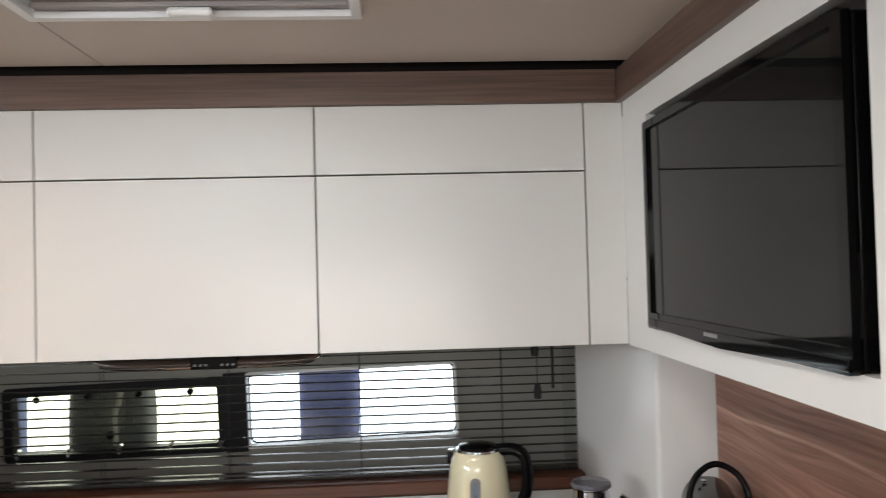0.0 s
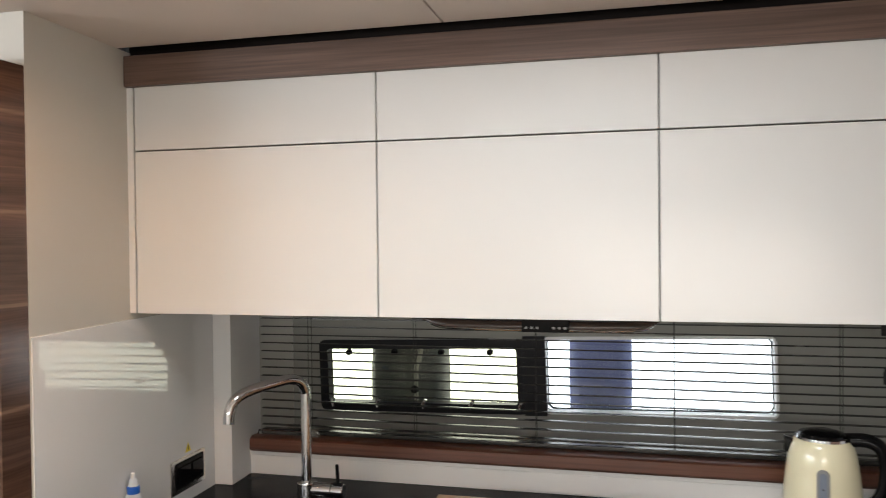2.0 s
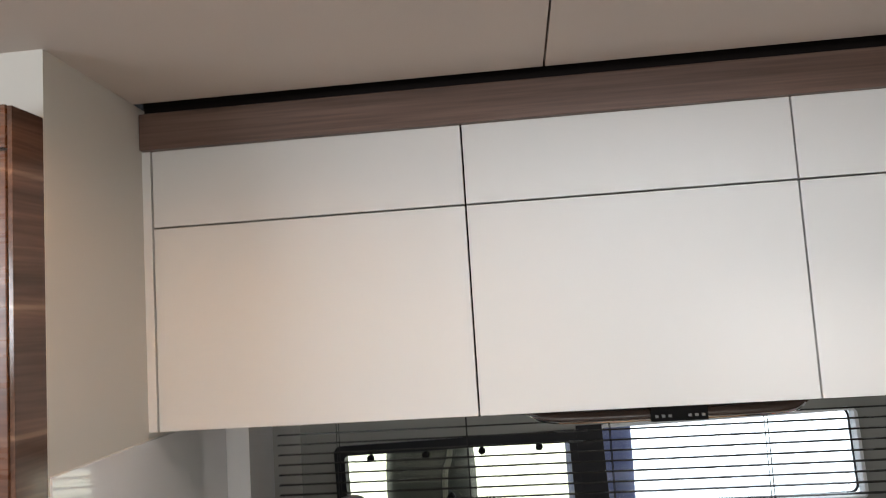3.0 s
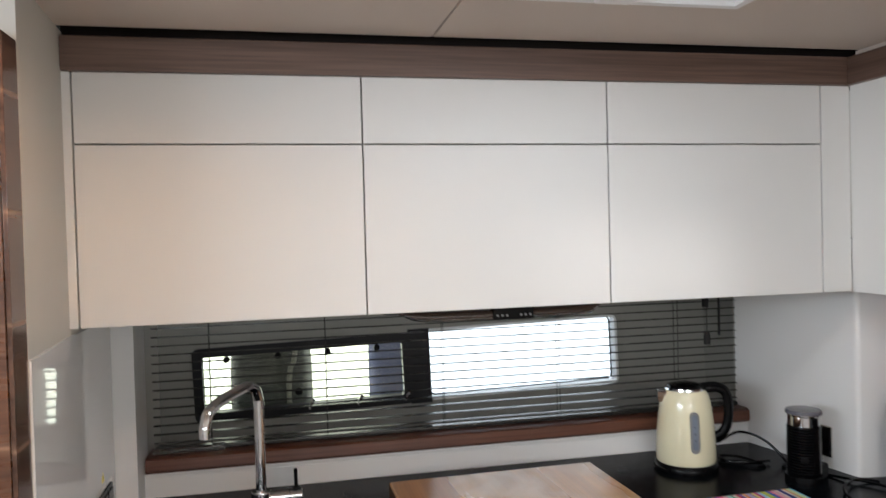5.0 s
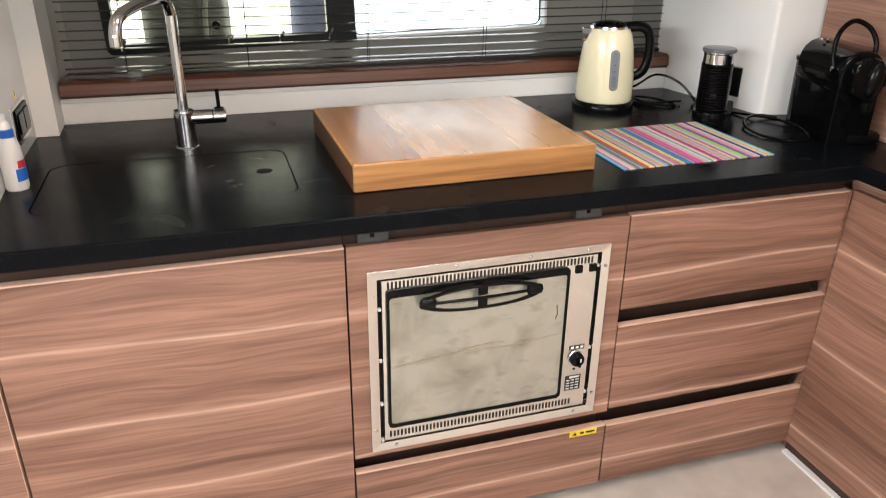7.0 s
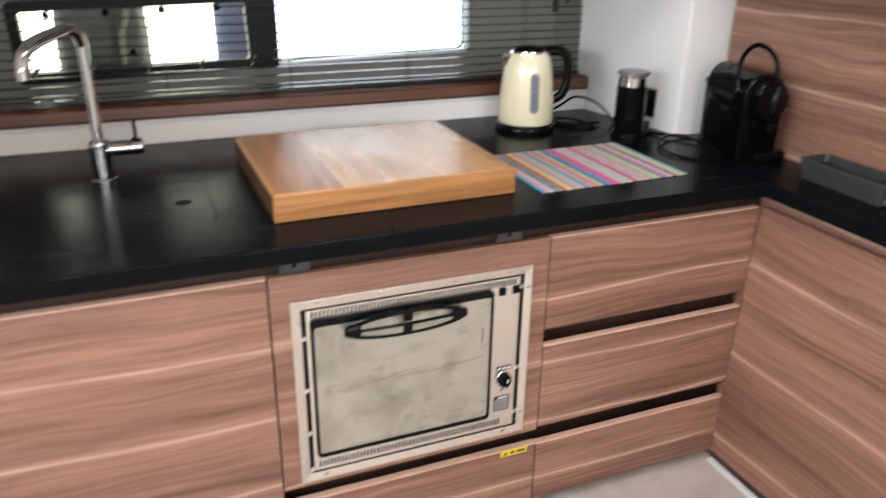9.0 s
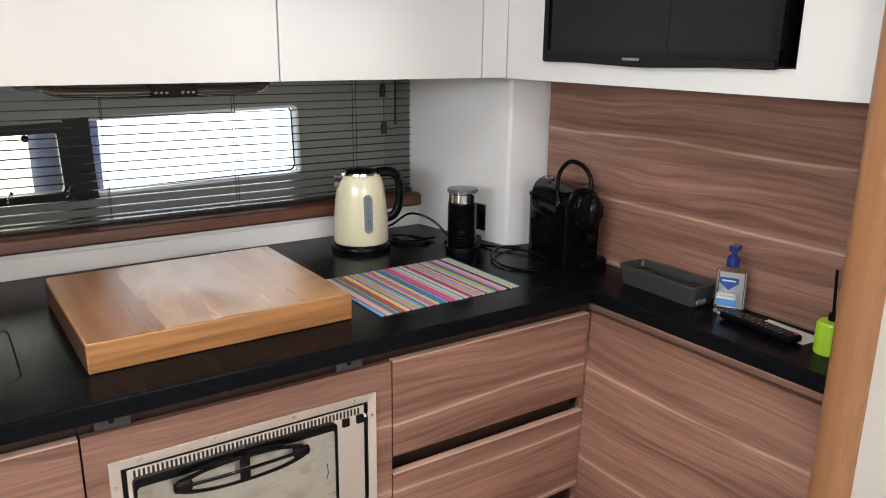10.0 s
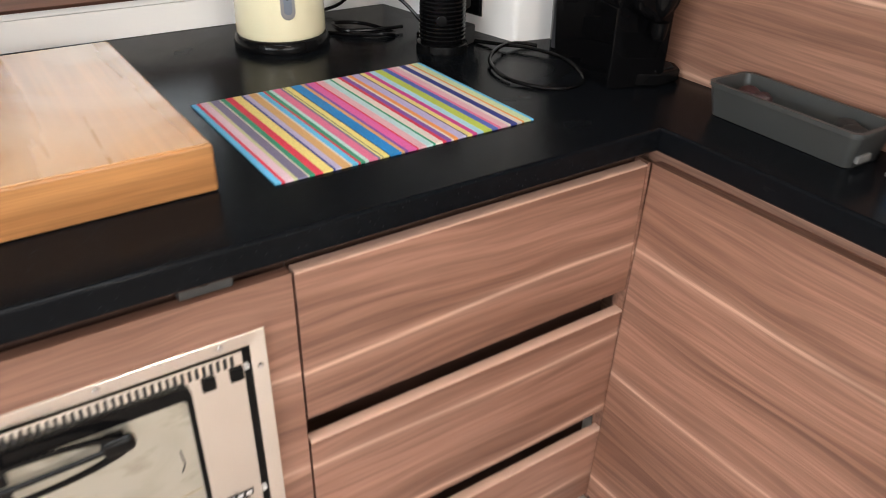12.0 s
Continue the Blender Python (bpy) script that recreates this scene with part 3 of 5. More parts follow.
def window(name, hole, pane_mat, bar, label, catches):
    u0, u1, v0, v1 = hole
    w = thing(name, HULL @ Vector(((u0 + u1) / 2, 0, v0)), label, "window", kind="structure")
    wf = part("window_frame", moved(frame_ring(rounded(u0 - 0.004, u1 + 0.004, v0 - 0.004, v1 + 0.004, 0.022), rounded(u0 + bar, u1 - bar, v0 + bar, v1 - bar, 0.011 if catches else 0.007), 1, -0.012, 0.03), HULL), "frame_black" if catches else "white_plastic", w)
    p = part("pane", moved(prism(rounded(u0 + bar - 0.003, u1 - bar + 0.003, v0 + bar - 0.003, v1 - bar + 0.003, 0.02), 1, 0.012, 0.018), HULL), pane_mat, w)
    p.visible_shadow = False
    if not catches:
        part("gasket", moved(frame_ring(rounded(u0 + bar - 0.002, u1 - bar + 0.002, v0 + bar - 0.002, v1 - bar + 0.002, 0.022), rounded(u0 + bar + 0.003, u1 - bar - 0.003, v0 + bar + 0.003, v1 - bar - 0.003, 0.02), 1, 0.034, 0.04), HULL), "frame_black", wf, "thin black gasket")
    for k in range(catches):
        u = u0 + bar + 0.08 + k * 0.168
        part("knob", moved(lathe([(0, 0), (0.011, 0), (0.011, 0.01), (0.007, 0.014), (0, 0.014)], 16, None, Matrix.Translation((u, -0.001, v1 - bar - 0.012)) @ Matrix.Rotation(radians(90), 4, "X")), HULL), "black", wf)
    for k in range(catches + 1 if catches else 0):
        u = u0 + bar + 0.063 + k * 0.1655
        part("catch", moved(tube([(u - 0.05, -0.006, v0 + bar * 0.35), (u - 0.046, -0.022, v0 + bar * 0.9), (u - 0.034, -0.024, v0 + bar * 1.6)], 0.0062, 8), HULL), "chrome", wf)
    if catches:
        part("lock_knob", moved(lathe([(0, 0), (0.013, 0), (0.013, 0.012), (0.009, 0.017), (0, 0.017)], 18, None, Matrix.Translation((-0.39, 0.010, 1.133)) @ Matrix.Rotation(radians(90), 4, "X")), HULL), "black", wf)
    return w


window("window_1", W1, "pane_tint", 0.027, "black-framed opening portlight with yellowed pane and catches", 4)
window("window_2", W2, "pane", 0.005, "fixed hull window with clear bright pane", 0)
solid("window_mullion", moved(box(-0.008, 0.0665, -0.0126, 0.002, 1.056, 1.316, 0.001), HULL), "frame_black", "black pillar between the two hull windows", "trim", "structure")

# outside: a hanging fender, and two standing on the pontoon, before a bright overcast distance
fender = thing("boat_fender", (-1.03, 2.88, 0.7), "dark grey boat fender hanging outside the portlight", "fender")
part("fender_body", lathe([(0, 0.55), (0.05, 0.56), (0.10, 0.62), (0.142, 0.74), (0.15, 0.95), (0.15, 1.15), (0.135, 1.38), (0.09, 1.5), (0.03, 1.55), (0.03, 1.62), (0, 1.62)], 32, None, Matrix.Translation((-1.03, 2.88, 0))), "fender", fender)
part("rope", tube(smooth_path([(-0.93, 2.73, 1.6), (-0.945, 2.715, 1.25), (-0.965, 2.72, 1.17), (-0.97, 2.735, 1.05), (-0.965, 2.745, 0.7)]), 0.009, 8), "rope", fender, "white rope")
part("lanyard", tube([(-1.03, 2.88, 1.60), (-1.03, 2.87, 2.05), (-1.03, 2.74, 2.17)], 0.007, 8), "rope", fender)
for fx, fy in ((-0.365, 4.12), (-2.11, 4.12)):
    bf = thing("blue_fender", (fx, fy, 0.3), "large blue cloth-covered fender outside the window", "fender", "blue fenders")
    part("fender_cover", lathe([(0, 0.3), (0.1, 0.32), (0.155, 0.45), (0.16, 0.9), (0.16, 1.5), (0.155, 1.9), (0.1, 2.05), (0, 2.06)], 28, None, Matrix.Translation((fx, fy, 0))), "fender_blue", bf)
    part("lanyard", tube(smooth_path([(fx, fy, 2.05), (fx + 0.01, fy, 2.13), (fx + 0.05, fy + 0.02, 2.16), (fx + 0.09, fy + 0.03, 2.05), (fx + 0.15, fy + 0.05, 1.75)]), 0.008, 8), "rope", bf)
solid("pontoon", box(-7, 6, 3.85, 4.40, 0.10, 0.30), "rope", "pale concrete pontoon deck beside the hull", "ground", "structure")
solid("backdrop", box(-7, 6, 6.5, 6.52, -1.5, 5), "daylight", "bright overcast distance outside the hull windows", "backdrop", "structure")

# ---- wall cabinets ----
DOORS = (-1.430, -0.790, -0.160, 0.470)


def wall_cabinet(x0, x1):
    c = thing("wall_cabinet", ((x0 + x1) / 2, 2.0, 1.458), "white handleless wall cabinet with flap above a tall door", "cabinet", "row of wall cabinets")
    part("body", box(x0 + 0.001, x1 - 0.001, FACE + 0.022, 2.34, 1.462, 2.03), "white", c)
    part("door", box(x0 + 0.0018, x1 - 0.0018, FACE, FACE + 0.02, 1.458, 1.8645, 0.0012), "white", c)
    part("flap", box(x0 + 0.0018, x1 - 0.0018, FACE, FACE + 0.02, 1.8680, 2.026, 0.0012), "white", c)
    # strips behind the door joints, black in place of their shade
    part("gap_liner", box(x0 + 0.003, x1 - 0.003, FACE + 0.0203, FACE + 0.0215, 1.464, 2.026), "dark_gap", c, "near-black strip painted as the shade in the door gap")
    part("gap_liner", box(x0 - 0.004, x0 + 0.001, FACE + 0.0203, FACE + 0.0215, 1.464, 2.026), "dark_gap", c, "near-black strip painted as the shade in the door gap")
    return c


for a, b in zip(DOORS, DOORS[1:]):
    wall_cabinet(a, b)
solid("filler_panel", box(-1.4515, -1.4318, FACE - 0.001, 2.15, 1.458, 2.026, 0.001), "white", "narrow white end panel of the wall cabinets", "panel")
solid("filler_panel", box(0.4718, 0.562, FACE, FACE + 0.2, 1.458, 2.026, 0.001), "white", "white corner filler beside the wall cabinets", "panel")
solid("trim", box(-1.4485, 0.546, 1.770, 1.79, 2.026, 2.103, 0.003), "pelmet_x", "dark walnut pelmet strip above the wall cabinets", "trim", "structure")
solid("trim", box(0.546, 0.566, 0.56, 1.79, 2.026, 2.103, 0.003), "pelmet_y", "dark walnut pelmet strip above the television cabinet", "trim", "structure")
# solid filler coloured as the shade above the pelmet
solid("wall_top_recess", box(-1.4515, 0.84, 1.80, 1.86, 2.03, 2.30), "dark_gap", "near-black filler painted as the shade between pelmet and ceiling", "trim", "structure")
solid("ceiling_trim", prism([(0.563, 2.117), (0.563, 2.104), (0.60, 2.104), (0.60, 2.117)], 1, 0.56, 1.76), "ceiling", "beige cover strip above the side pelmet", "trim", "structure")

# television cabinet with its niche
tvc = thing("television_cabinet", (0.7, 1.2, 1.455), "white wall cabinet with an open niche for the television", "cabinet")
NICHE = (0.852, 1.618, 1.512, 1.964)
part("front_panel", wall_with_holes(0.60, 1.783, 1.456, 2.026, [NICHE], 0, 0.563, 0.583), "white", tvc)
part("bottom_panel", box(0.583, 0.784, 0.60, 1.83, 1.456, 1.474), "white", tvc)
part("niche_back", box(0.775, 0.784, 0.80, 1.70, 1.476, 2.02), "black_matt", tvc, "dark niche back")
part("niche_floor", box(0.583, 0.775, 0.80, 1.70, 1.476, NICHE[2] - 0.002), "white", tvc)
part("niche_top", box(0.583, 0.775, 0.80, 1.70, NICHE[3] + 0.002, 2.02), "white", tvc)
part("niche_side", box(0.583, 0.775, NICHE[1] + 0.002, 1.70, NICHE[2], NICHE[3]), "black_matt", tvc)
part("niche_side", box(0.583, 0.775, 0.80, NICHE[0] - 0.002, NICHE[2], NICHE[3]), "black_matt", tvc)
part("hinge_plate", box(0.60, 0.63, NICHE[0] - 0.001, NICHE[0] + 0.004, 1.88, 1.93), "grey_mid", tvc)
part("hinge_plate", box(0.584, 0.612, NICHE[0] - 0.001, NICHE[0] + 0.006, 1.55, 1.655, 0.001), "white_plastic", tvc)

tv = thing("television", (0.57, 1.25, 1.512), "black flat television in the white cabinet niche", "television")
part("housing", box(0.566, 0.615, 0.888, 1.611, 1.512, 1.942, 0.006, 3), "black", tv)
part("bezel", frame_ring(rounded(0.886, 1.612, 1.510, 1.944, 0.008), rounded(0.908, 1.594, 1.542, 1.928, 0.004), 0, 0.552, 0.566), "black_gloss", tv)
part("screen", box(0.5585, 0.562, 0.906, 1.596, 1.540, 1.930), "screen", tv)
part("lower_lip", prism([(0.89, 1.514), (1.25, 1.504), (1.605, 1.514), (1.605, 1.530), (0.89, 1.530)], 0, 0.549, 0.565, 0.002), "black_gloss", tv)
part("badge", box(0.5482, 0.5495, 1.255, 1.310, 1.520, 1.5265), "grey_mid", tv, "small pale maker's badge")
part("wall_arm", box(0.615, 0.775, 1.20, 1.28, 1.66, 1.80, 0.004), "black_matt", tv)

# ---- base units ----
GZ, GB = 0.819, Z0
DX = (-1.449, -0.750, -0.063, 0.585)


def front(name, parent, x0, x1, z0, z1, mat="walnut_x"):
    panel = part(name, box(x0 + 0.002, x1 - 0.002, FRONT, FRONT + 0.019, z0, z1 - 0.0032, 0.0015), mat, parent)
    # thin pale strip paints the highlight along the top edge
    part("edging", prism([(FRONT - 0.0004, z1 - 0.0038), (FRONT - 0.0002, z1 - 0.0012), (FRONT + 0.0030, z1 + 0.0004), (FRONT + 0.019, z1 + 0.0004), (FRONT + 0.019, z1 - 0.0032), (FRONT + 0.001, z1 - 0.0032)], 0, x0 + 0.0022, x1 - 0.0022), "edging", panel, "edging strip with the edge highlight in its pale colour")
    return panel


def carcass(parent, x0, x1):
    # carcass and rail carry the groove's shade in their dark brown
    part("body", box(x0 + 0.001, x1 - 0.001, FRONT + 0.055, 2.33, GB, 0.855), "groove", parent, "recessed carcass, shade of the gaps put into its dark colour")
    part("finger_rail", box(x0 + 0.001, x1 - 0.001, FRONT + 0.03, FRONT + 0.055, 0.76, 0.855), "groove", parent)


sink_unit = thing("sink_cabinet", (-1.1, 1.7, GB), "walnut base cabinet with one wide door under the sink", "cabinet", "base cabinets")
carcass(sink_unit, DX[0], DX[1])
front("door", sink_unit, DX[0], DX[1], 0.012, GZ)
oven_unit = thing("oven_cabinet", (-0.41, 1.7, GB), "walnut oven housing with a drawer below", "cabinet", "base cabinets")
carcass(oven_unit, DX[1], DX[2])
OV = (-0.707, -0.112, 0.272, 0.758)
part("oven_surround", wall_with_holes(DX[1] + 0.002, DX[2] - 0.002, 0.254, GZ, [(OV[0] + 0.02, OV[1] - 0.02, OV[2] + 0.02, OV[3] - 0.02)], 1, FRONT, FRONT + 0.019), "walnut_x", oven_unit)
front("drawer", oven_unit, DX[1], DX[2], 0.012, 0.210)
drawers = thing("drawer_cabinet", (0.26, 1.7, GB), "walnut base cabinet with three handleless drawers", "cabinet", "base cabinets")
carcass(drawers, DX[2], DX[3])
front("drawer", drawers, DX[2], DX[3], 0.562, GZ)
front("drawer", drawers, DX[2], DX[3], 0.261, 0.515)
front("drawer", drawers, DX[2], DX[3], 0.012, 0.207)
part("corner_stile", box(DX[3], 0.592, FRONT + 0.001, FRONT + 0.03, GB, GZ), "walnut_x", drawers)
side_unit = thing("side_cabinet", (0.68, 1.0, GB), "walnut fronted base cabinet under the short worktop", "cabinet", "base cabinets")
part("door", prism([(0.592, GZ), (0.568, GB + 0.036), (0.60, GB + 0.036), (0.612, GZ)], 1, 0.50, FRONT - 0.002, 0.002), "walnut_side", side_unit)
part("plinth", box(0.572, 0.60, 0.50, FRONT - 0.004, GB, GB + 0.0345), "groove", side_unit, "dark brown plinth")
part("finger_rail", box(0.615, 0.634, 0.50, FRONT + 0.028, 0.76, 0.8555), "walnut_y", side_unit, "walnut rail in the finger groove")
part("body", box(0.635, 0.784, 0.50, FRONT, GB, 0.855), "groove", side_unit, "recessed carcass, shade of the gaps put into its dark colour")
solid("baseboard", box(0.556, 0.5715, 0.50, FRONT - 0.01, GB, GB + 0.010), "white_plastic", "thin pale sealing strip along the cabinet foot", "baseboard", "structure")
for x in (-0.687, -0.172):
    lt = thing("cupboard_latch", (x, FRONT + 0.03, 0.838), "small grey plastic latch plate in the finger groove", "latch", "latches")
    part("plate", box(x - 0.034, x + 0.034, FRONT + 0.007, FRONT + 0.03, 0.8215, 0.8555, 0.002), "grey", lt)
    part("strike", box(x - 0.007, x + 0.003, FRONT + 0.0055, FRONT + 0.008, 0.834, 0.843, 0.001), "black", lt)

# worktop: an L of black stone with the sink lid let in
LID = (-1.372, -0.818, 1.545, 1.893)
top = thing("worktop", (-0.4, 1.8, ZW), "black stone-effect L-shaped worktop with fine pale specks", "worktop")
part("slab", wall_with_holes(-1.446, 0.566, 1.374, 2.295, [LID], 2, 0.858, ZW), "counter", top)
part("slab", box(0.566, 0.785, 0.52, 2.295, 0.858, ZW), "counter", top)
part("edge", prism([(1.368, 0.863), (1.372, 0.859), (1.374, 0.859), (1.374, 0.8998), (1.3715, 0.8995), (1.3690, 0.8975), (1.368, 0.895)], 0, -1.446, 0.561), "counter", top)
part("edge", prism([(0.560, 0.863), (0.564, 0.859), (0.566, 0.859), (0.566, 0.8998), (0.5635, 0.8995), (0.561, 0.8975), (0.560, 0.895)], 1, 0.52, 1.370), "counter", top)
part("lid_tray", box(LID[0] - 0.01, LID[1] + 0.01, LID[2] - 0.01, LID[3] + 0.01, 0.84, 0.858), "dark_gap", top)
part("corner_fill", frame_ring([(x, y) for x, y in rounded(LID[0], LID[1], LID[2], LID[3], 0.0001, 6)], rounded(LID[0] + 0.0001, LID[1] - 0.0001, LID[2] + 0.0001, LID[3] - 0.0001, 0.045, 6), 2, 0.859, ZW - 0.0002), "counter", top)
lid = thing("sink_cover", (-1.1, 1.74, ZW), "black sink lid flush in the worktop, with a finger hole", "sink cover")
part("lid_board", prism(rounded(LID[0] + 0.003, LID[1] - 0.003, LID[2] + 0.003, LID[3] - 0.003, 0.043), 2, 0.860, ZW - 0.0008, 0.001), "counter", lid)
# no hole is cut; a black disc paints its shade
part("finger_hole", lathe([(0, 0.9000), (0.017, 0.9000), (0.019, 0.8995)], 24, None, Matrix.Translation((-0.882, 1.722, -0.0001))), "dark_gap", lid, "flat near-black disc painted as the finger hole's shade")

# tall cabinet
tall = thing("tall_cabinet", (-1.75, 1.4, GB), "glossy walnut tall cabinet with a top drawer front", "cabinet")
part("body", box(-2.6, -1.4385, 1.372, 1.43, 0.902, 2.006), "tall_edge", tall, "dark glossy side")
part("side_panel", box(-1.4385, -1.4305, 1.355, 1.4298, 0.902, 2.004, 0.001), "tall_edge", tall)
part("door", box(-2.1, -1.4395, 1.352, 1.371, 0.904, 1.936, 0.002), "tall", tall)
part("top_front", box(-2.1, -1.4395, 1.352, 1.371, 1.940, 2.006, 0.002), "tall", tall)
part("lower_body", box(-2.6, -1.4535, FRONT + 0.021, 1.60, GB, 0.9015), "groove", tall, "recessed carcass, shade of the gaps put into its dark colour")
low = part("lower_door", box(-2.1, -1.4545, FRONT, FRONT + 0.019, 0.012, 0.896, 0.002), "walnut_x", tall, "walnut lower door flush with the base cabinets")
part("edging", box(-1.4544, -1.4530, FRONT - 0.0004, FRONT + 0.018, 0.013, 0.895), "edging", low, "edging strip with the edge highlight in its pale colour")
vent = thing("wall_vent", (-1.63, 1.43, 2.06), "small pale grey slotted vent in the wall", "vent")
part("plate", box(-1.72, -1.598, 1.424, 1.43, 2.030, 2.094, 0.002), "grey_mid", vent)
for k in range(3):
    part("slot", box(-1.712, -1.606, 1.4225, 1.4245, 2.043 + k * 0.016, 2.050 + k * 0.016), "ink", vent)

# ---- post and bulkhead trim ----
solid("post", prism(rounded(0.470, 0.560, 0.577, 0.663, 0.037, 10), 2, Z0, ZC), "post", "varnished orange-brown wooden post at the bulkhead end", "post", "structure")

# ---- roof hatch and downlight ----
hatch = thing("roof_hatch", (-0.325, 1.13, ZC), "white-framed roof hatch with roller blind and bright daylight", "roof hatch")
part("frame", frame_ring([(-0.622, 0.848), (-0.028, 0.848), (-0.028, 1.419), (-0.622, 1.419)], [(-0.604, 0.866), (-0.046, 0.866), (-0.046, 1.400), (-0.604, 1.400)], 2, ZC - 0.009, ZC + 0.004), "white_plastic", hatch)
part("shaft", frame_ring([(-0.612, 0.858), (-0.038, 0.858), (-0.038, 1.407), (-0.612, 1.407)], [(-0.604, 0.866), (-0.046, 0.866), (-0.046, 1.399), (-0.604, 1.399)], 2, ZC + 0.005, ZC + 0.10), "white_plastic", hatch)
part("blind_cassette", box(-0.598, -0.052, 1.235, 1.392, ZC + 0.010, ZC + 0.034, 0.004), "mauve", hatch, "grey roller blind cassette")
part("blind_bar", box(-0.598, -0.052, 1.372, 1.390, ZC + 0.001, ZC + 0.012, 0.003), "mauve", hatch, "grey roller blind bar")
part("handle", box(-0.364, -0.286, 1.360, 1.400, ZC - 0.018, ZC - 0.002, 0.007, 3), "white_plastic", hatch, "white pull handle")
g = part("glass", box(-0.606, -0.044, 0.864, 1.401, ZC + 0.101, ZC + 0.108), "pane", hatch)
g.visible_shadow = False


def downlight(x, y, watts, tone):
    d = thing("downlight", (x, y, ZC), "small warm recessed ceiling downlight", "ceiling light", "downlights")
    part("ring", lathe([(0.028, 0), (0.038, 0), (0.037, -0.005), (0.030, -0.006), (0.028, 0)], 28, None, Matrix.Translation((x, y, ZC))), "chrome", d)
    part("lens", lathe([(0, -0.003), (0.028, -0.003)], 28, None, Matrix.Translation((x, y, ZC))), "gel_lamp", d)
    li = bpy.data.lights.new("downlight", "SPOT")
    li.energy, li.color, li.spot_size, li.spot_blend, li.shadow_soft_size = watts, tone, radians(168), 0.6, 0.03
    new("downlight_beam", li).matrix_world = look((x, y, ZC - 0.012), (x, y + 0.001, 0))


downlight(-1.25, 1.02, 18, (1.0, 0.54, 0.26))
downlight(-0.02, 0.15, 27, (1.0, 0.88, 0.74))

# ---- blind ----
blind = thing("venetian_blind", (-0.42, 2.33, 1.024), "taupe metal venetian blind with open slats", "blind")
BX0, BX1, BY = -1.368, 0.556, 2.335
z = 1.048
while z < 1.50:
    bm = bmesh.new()
    rows = []
    for k in range(5):
        u = k / 4 - 0.5
        y, dz = BY + 0.025 * u, 0.0022 * (1 - 4 * u * u) - 0.0006 * u
        rows.append([bm.verts.new((x, y, z + dz)) for x in (BX0, BX1)])
    low = [[bm.verts.new(v.co - Vector((0, 0, 0.0006))) for v in r] for r in rows]
    for r, q in zip((rows, low), (0, 1)):
        for a, b in zip(r, r[1:]):
            bm.faces.new((a[0], a[1], b[1], b[0]))
    bm.faces.new((rows[0][0], rows[0][1], low[0][1], low[0][0]))
    bm.faces.new((rows[-1][0], rows[-1][1], low[-1][1], low[-1][0]))
    part("slat", bm, "slat", blind)
    z += 0.0262
part("bottom_rail", box(BX0, BX1, BY - 0.014, BY + 0.014, 1.023, 1.036, 0.003), "slat", blind)
for x in (-1.205, -0.86, -0.49, -0.10, 0.33):
    for dy in (-0.0135, 0.0135):
        part("ladder_cord", tube([(x, BY + dy, 1.03), (x, BY + dy, 1.5)], 0.0011, 6), "cord", blind)
part("tilt_wand", tube([(0.485, BY - 0.018, 1.272), (0.485, BY - 0.018, 1.52)], 0.0045, 8), "cord", blind)
part("pull_cord", tube([(0.437, BY - 0.02, 1.28), (0.437, BY - 0.02, 1.52)], 0.0013, 6), "cord", blind)
part("tassel", lathe([(0, 1.243), (0.011, 1.243), (0.0115, 1.27), (0.008, 1.287), (0, 1.289)], 14, None, Matrix.Translation((0.437, BY - 0.02, 0))), "cord", blind)
part("tassel", lathe([(0, 1.372), (0.011, 1.372), (0.0115, 1.40), (0.008, 1.417), (0, 1.419)], 14, None, Matrix.Translation((0.431, BY - 0.022, 0))), "cord", blind)

# ---- cooker hood under the middle cabinet ----
hood = thing("cooker_hood", (-0.41, 1.86, 1.44), "slim cooker hood with wood-tone rail and black control block", "cooker hood")
part("tray", box(-0.735, -0.175, 1.87, 2.10, 1.444, 1.457, 0.003), "grey", hood)
part("front_rail", tube(smooth_path([(-0.700, 1.862, 1.455), (-0.665, 1.852, 1.444), (-0.60, 1.846, 1.440), (-0.41, 1.844, 1.439), (-0.25, 1.846, 1.440), (-0.19, 1.852, 1.444), (-0.165, 1.862, 1.455)]), 0.011, 12, None, 0.6), "rail", hood, "curved wood-tone rail")
part("rail_edge", tube(smooth_path([(-0.705, 1.858, 1.455), (-0.668, 1.846, 1.434), (-0.60, 1.840, 1.429), (-0.41, 1.838, 1.428), (-0.25, 1.840, 1.429), (-0.187, 1.846, 1.434), (-0.160, 1.858, 1.455)]), 0.003, 8), "chrome", hood, "chrome edging")
cb = part("control_block", box(-0.463, -0.355, 1.829, 1.885, 1.424, 1.457, 0.002), "black", hood, "black control block")
for k in (0, 1, 2, 5, 6, 7):
    part("button", box(-0.455 + k * 0.0125, -0.449 + k * 0.0125, 1.8275, 1.830, 1.432, 1.437), "grey_mid", cb)

# ---- oven ----
oven = thing("oven", (-0.41, 1.42, OV[2]), "built-in steel gas oven with a stained glass door", "oven")
x0, x1, z0, z1 = OV
bm = bmesh.new()
loops = []
for inset, out in ((0.0, 0.0), (0.0, 0.0088), (0.0012, 0.010), (0.003, 0.010), (0.022, 0.0068), (0.0225, -0.012)):
    loops.append([bm.verts.new((x, FRONT - out - 0.0003, z)) for x, z in ((x0 + inset, z0 + inset), (x1 - inset, z0 + inset), (x1 - inset, z1 - inset), (x0 + inset, z1 - inset))])
for a, b in zip(loops, loops[1:]):
    for k in range(4):
        bm.faces.new((a[k], a[(k + 1) % 4], b[(k + 1) % 4], b[k]))
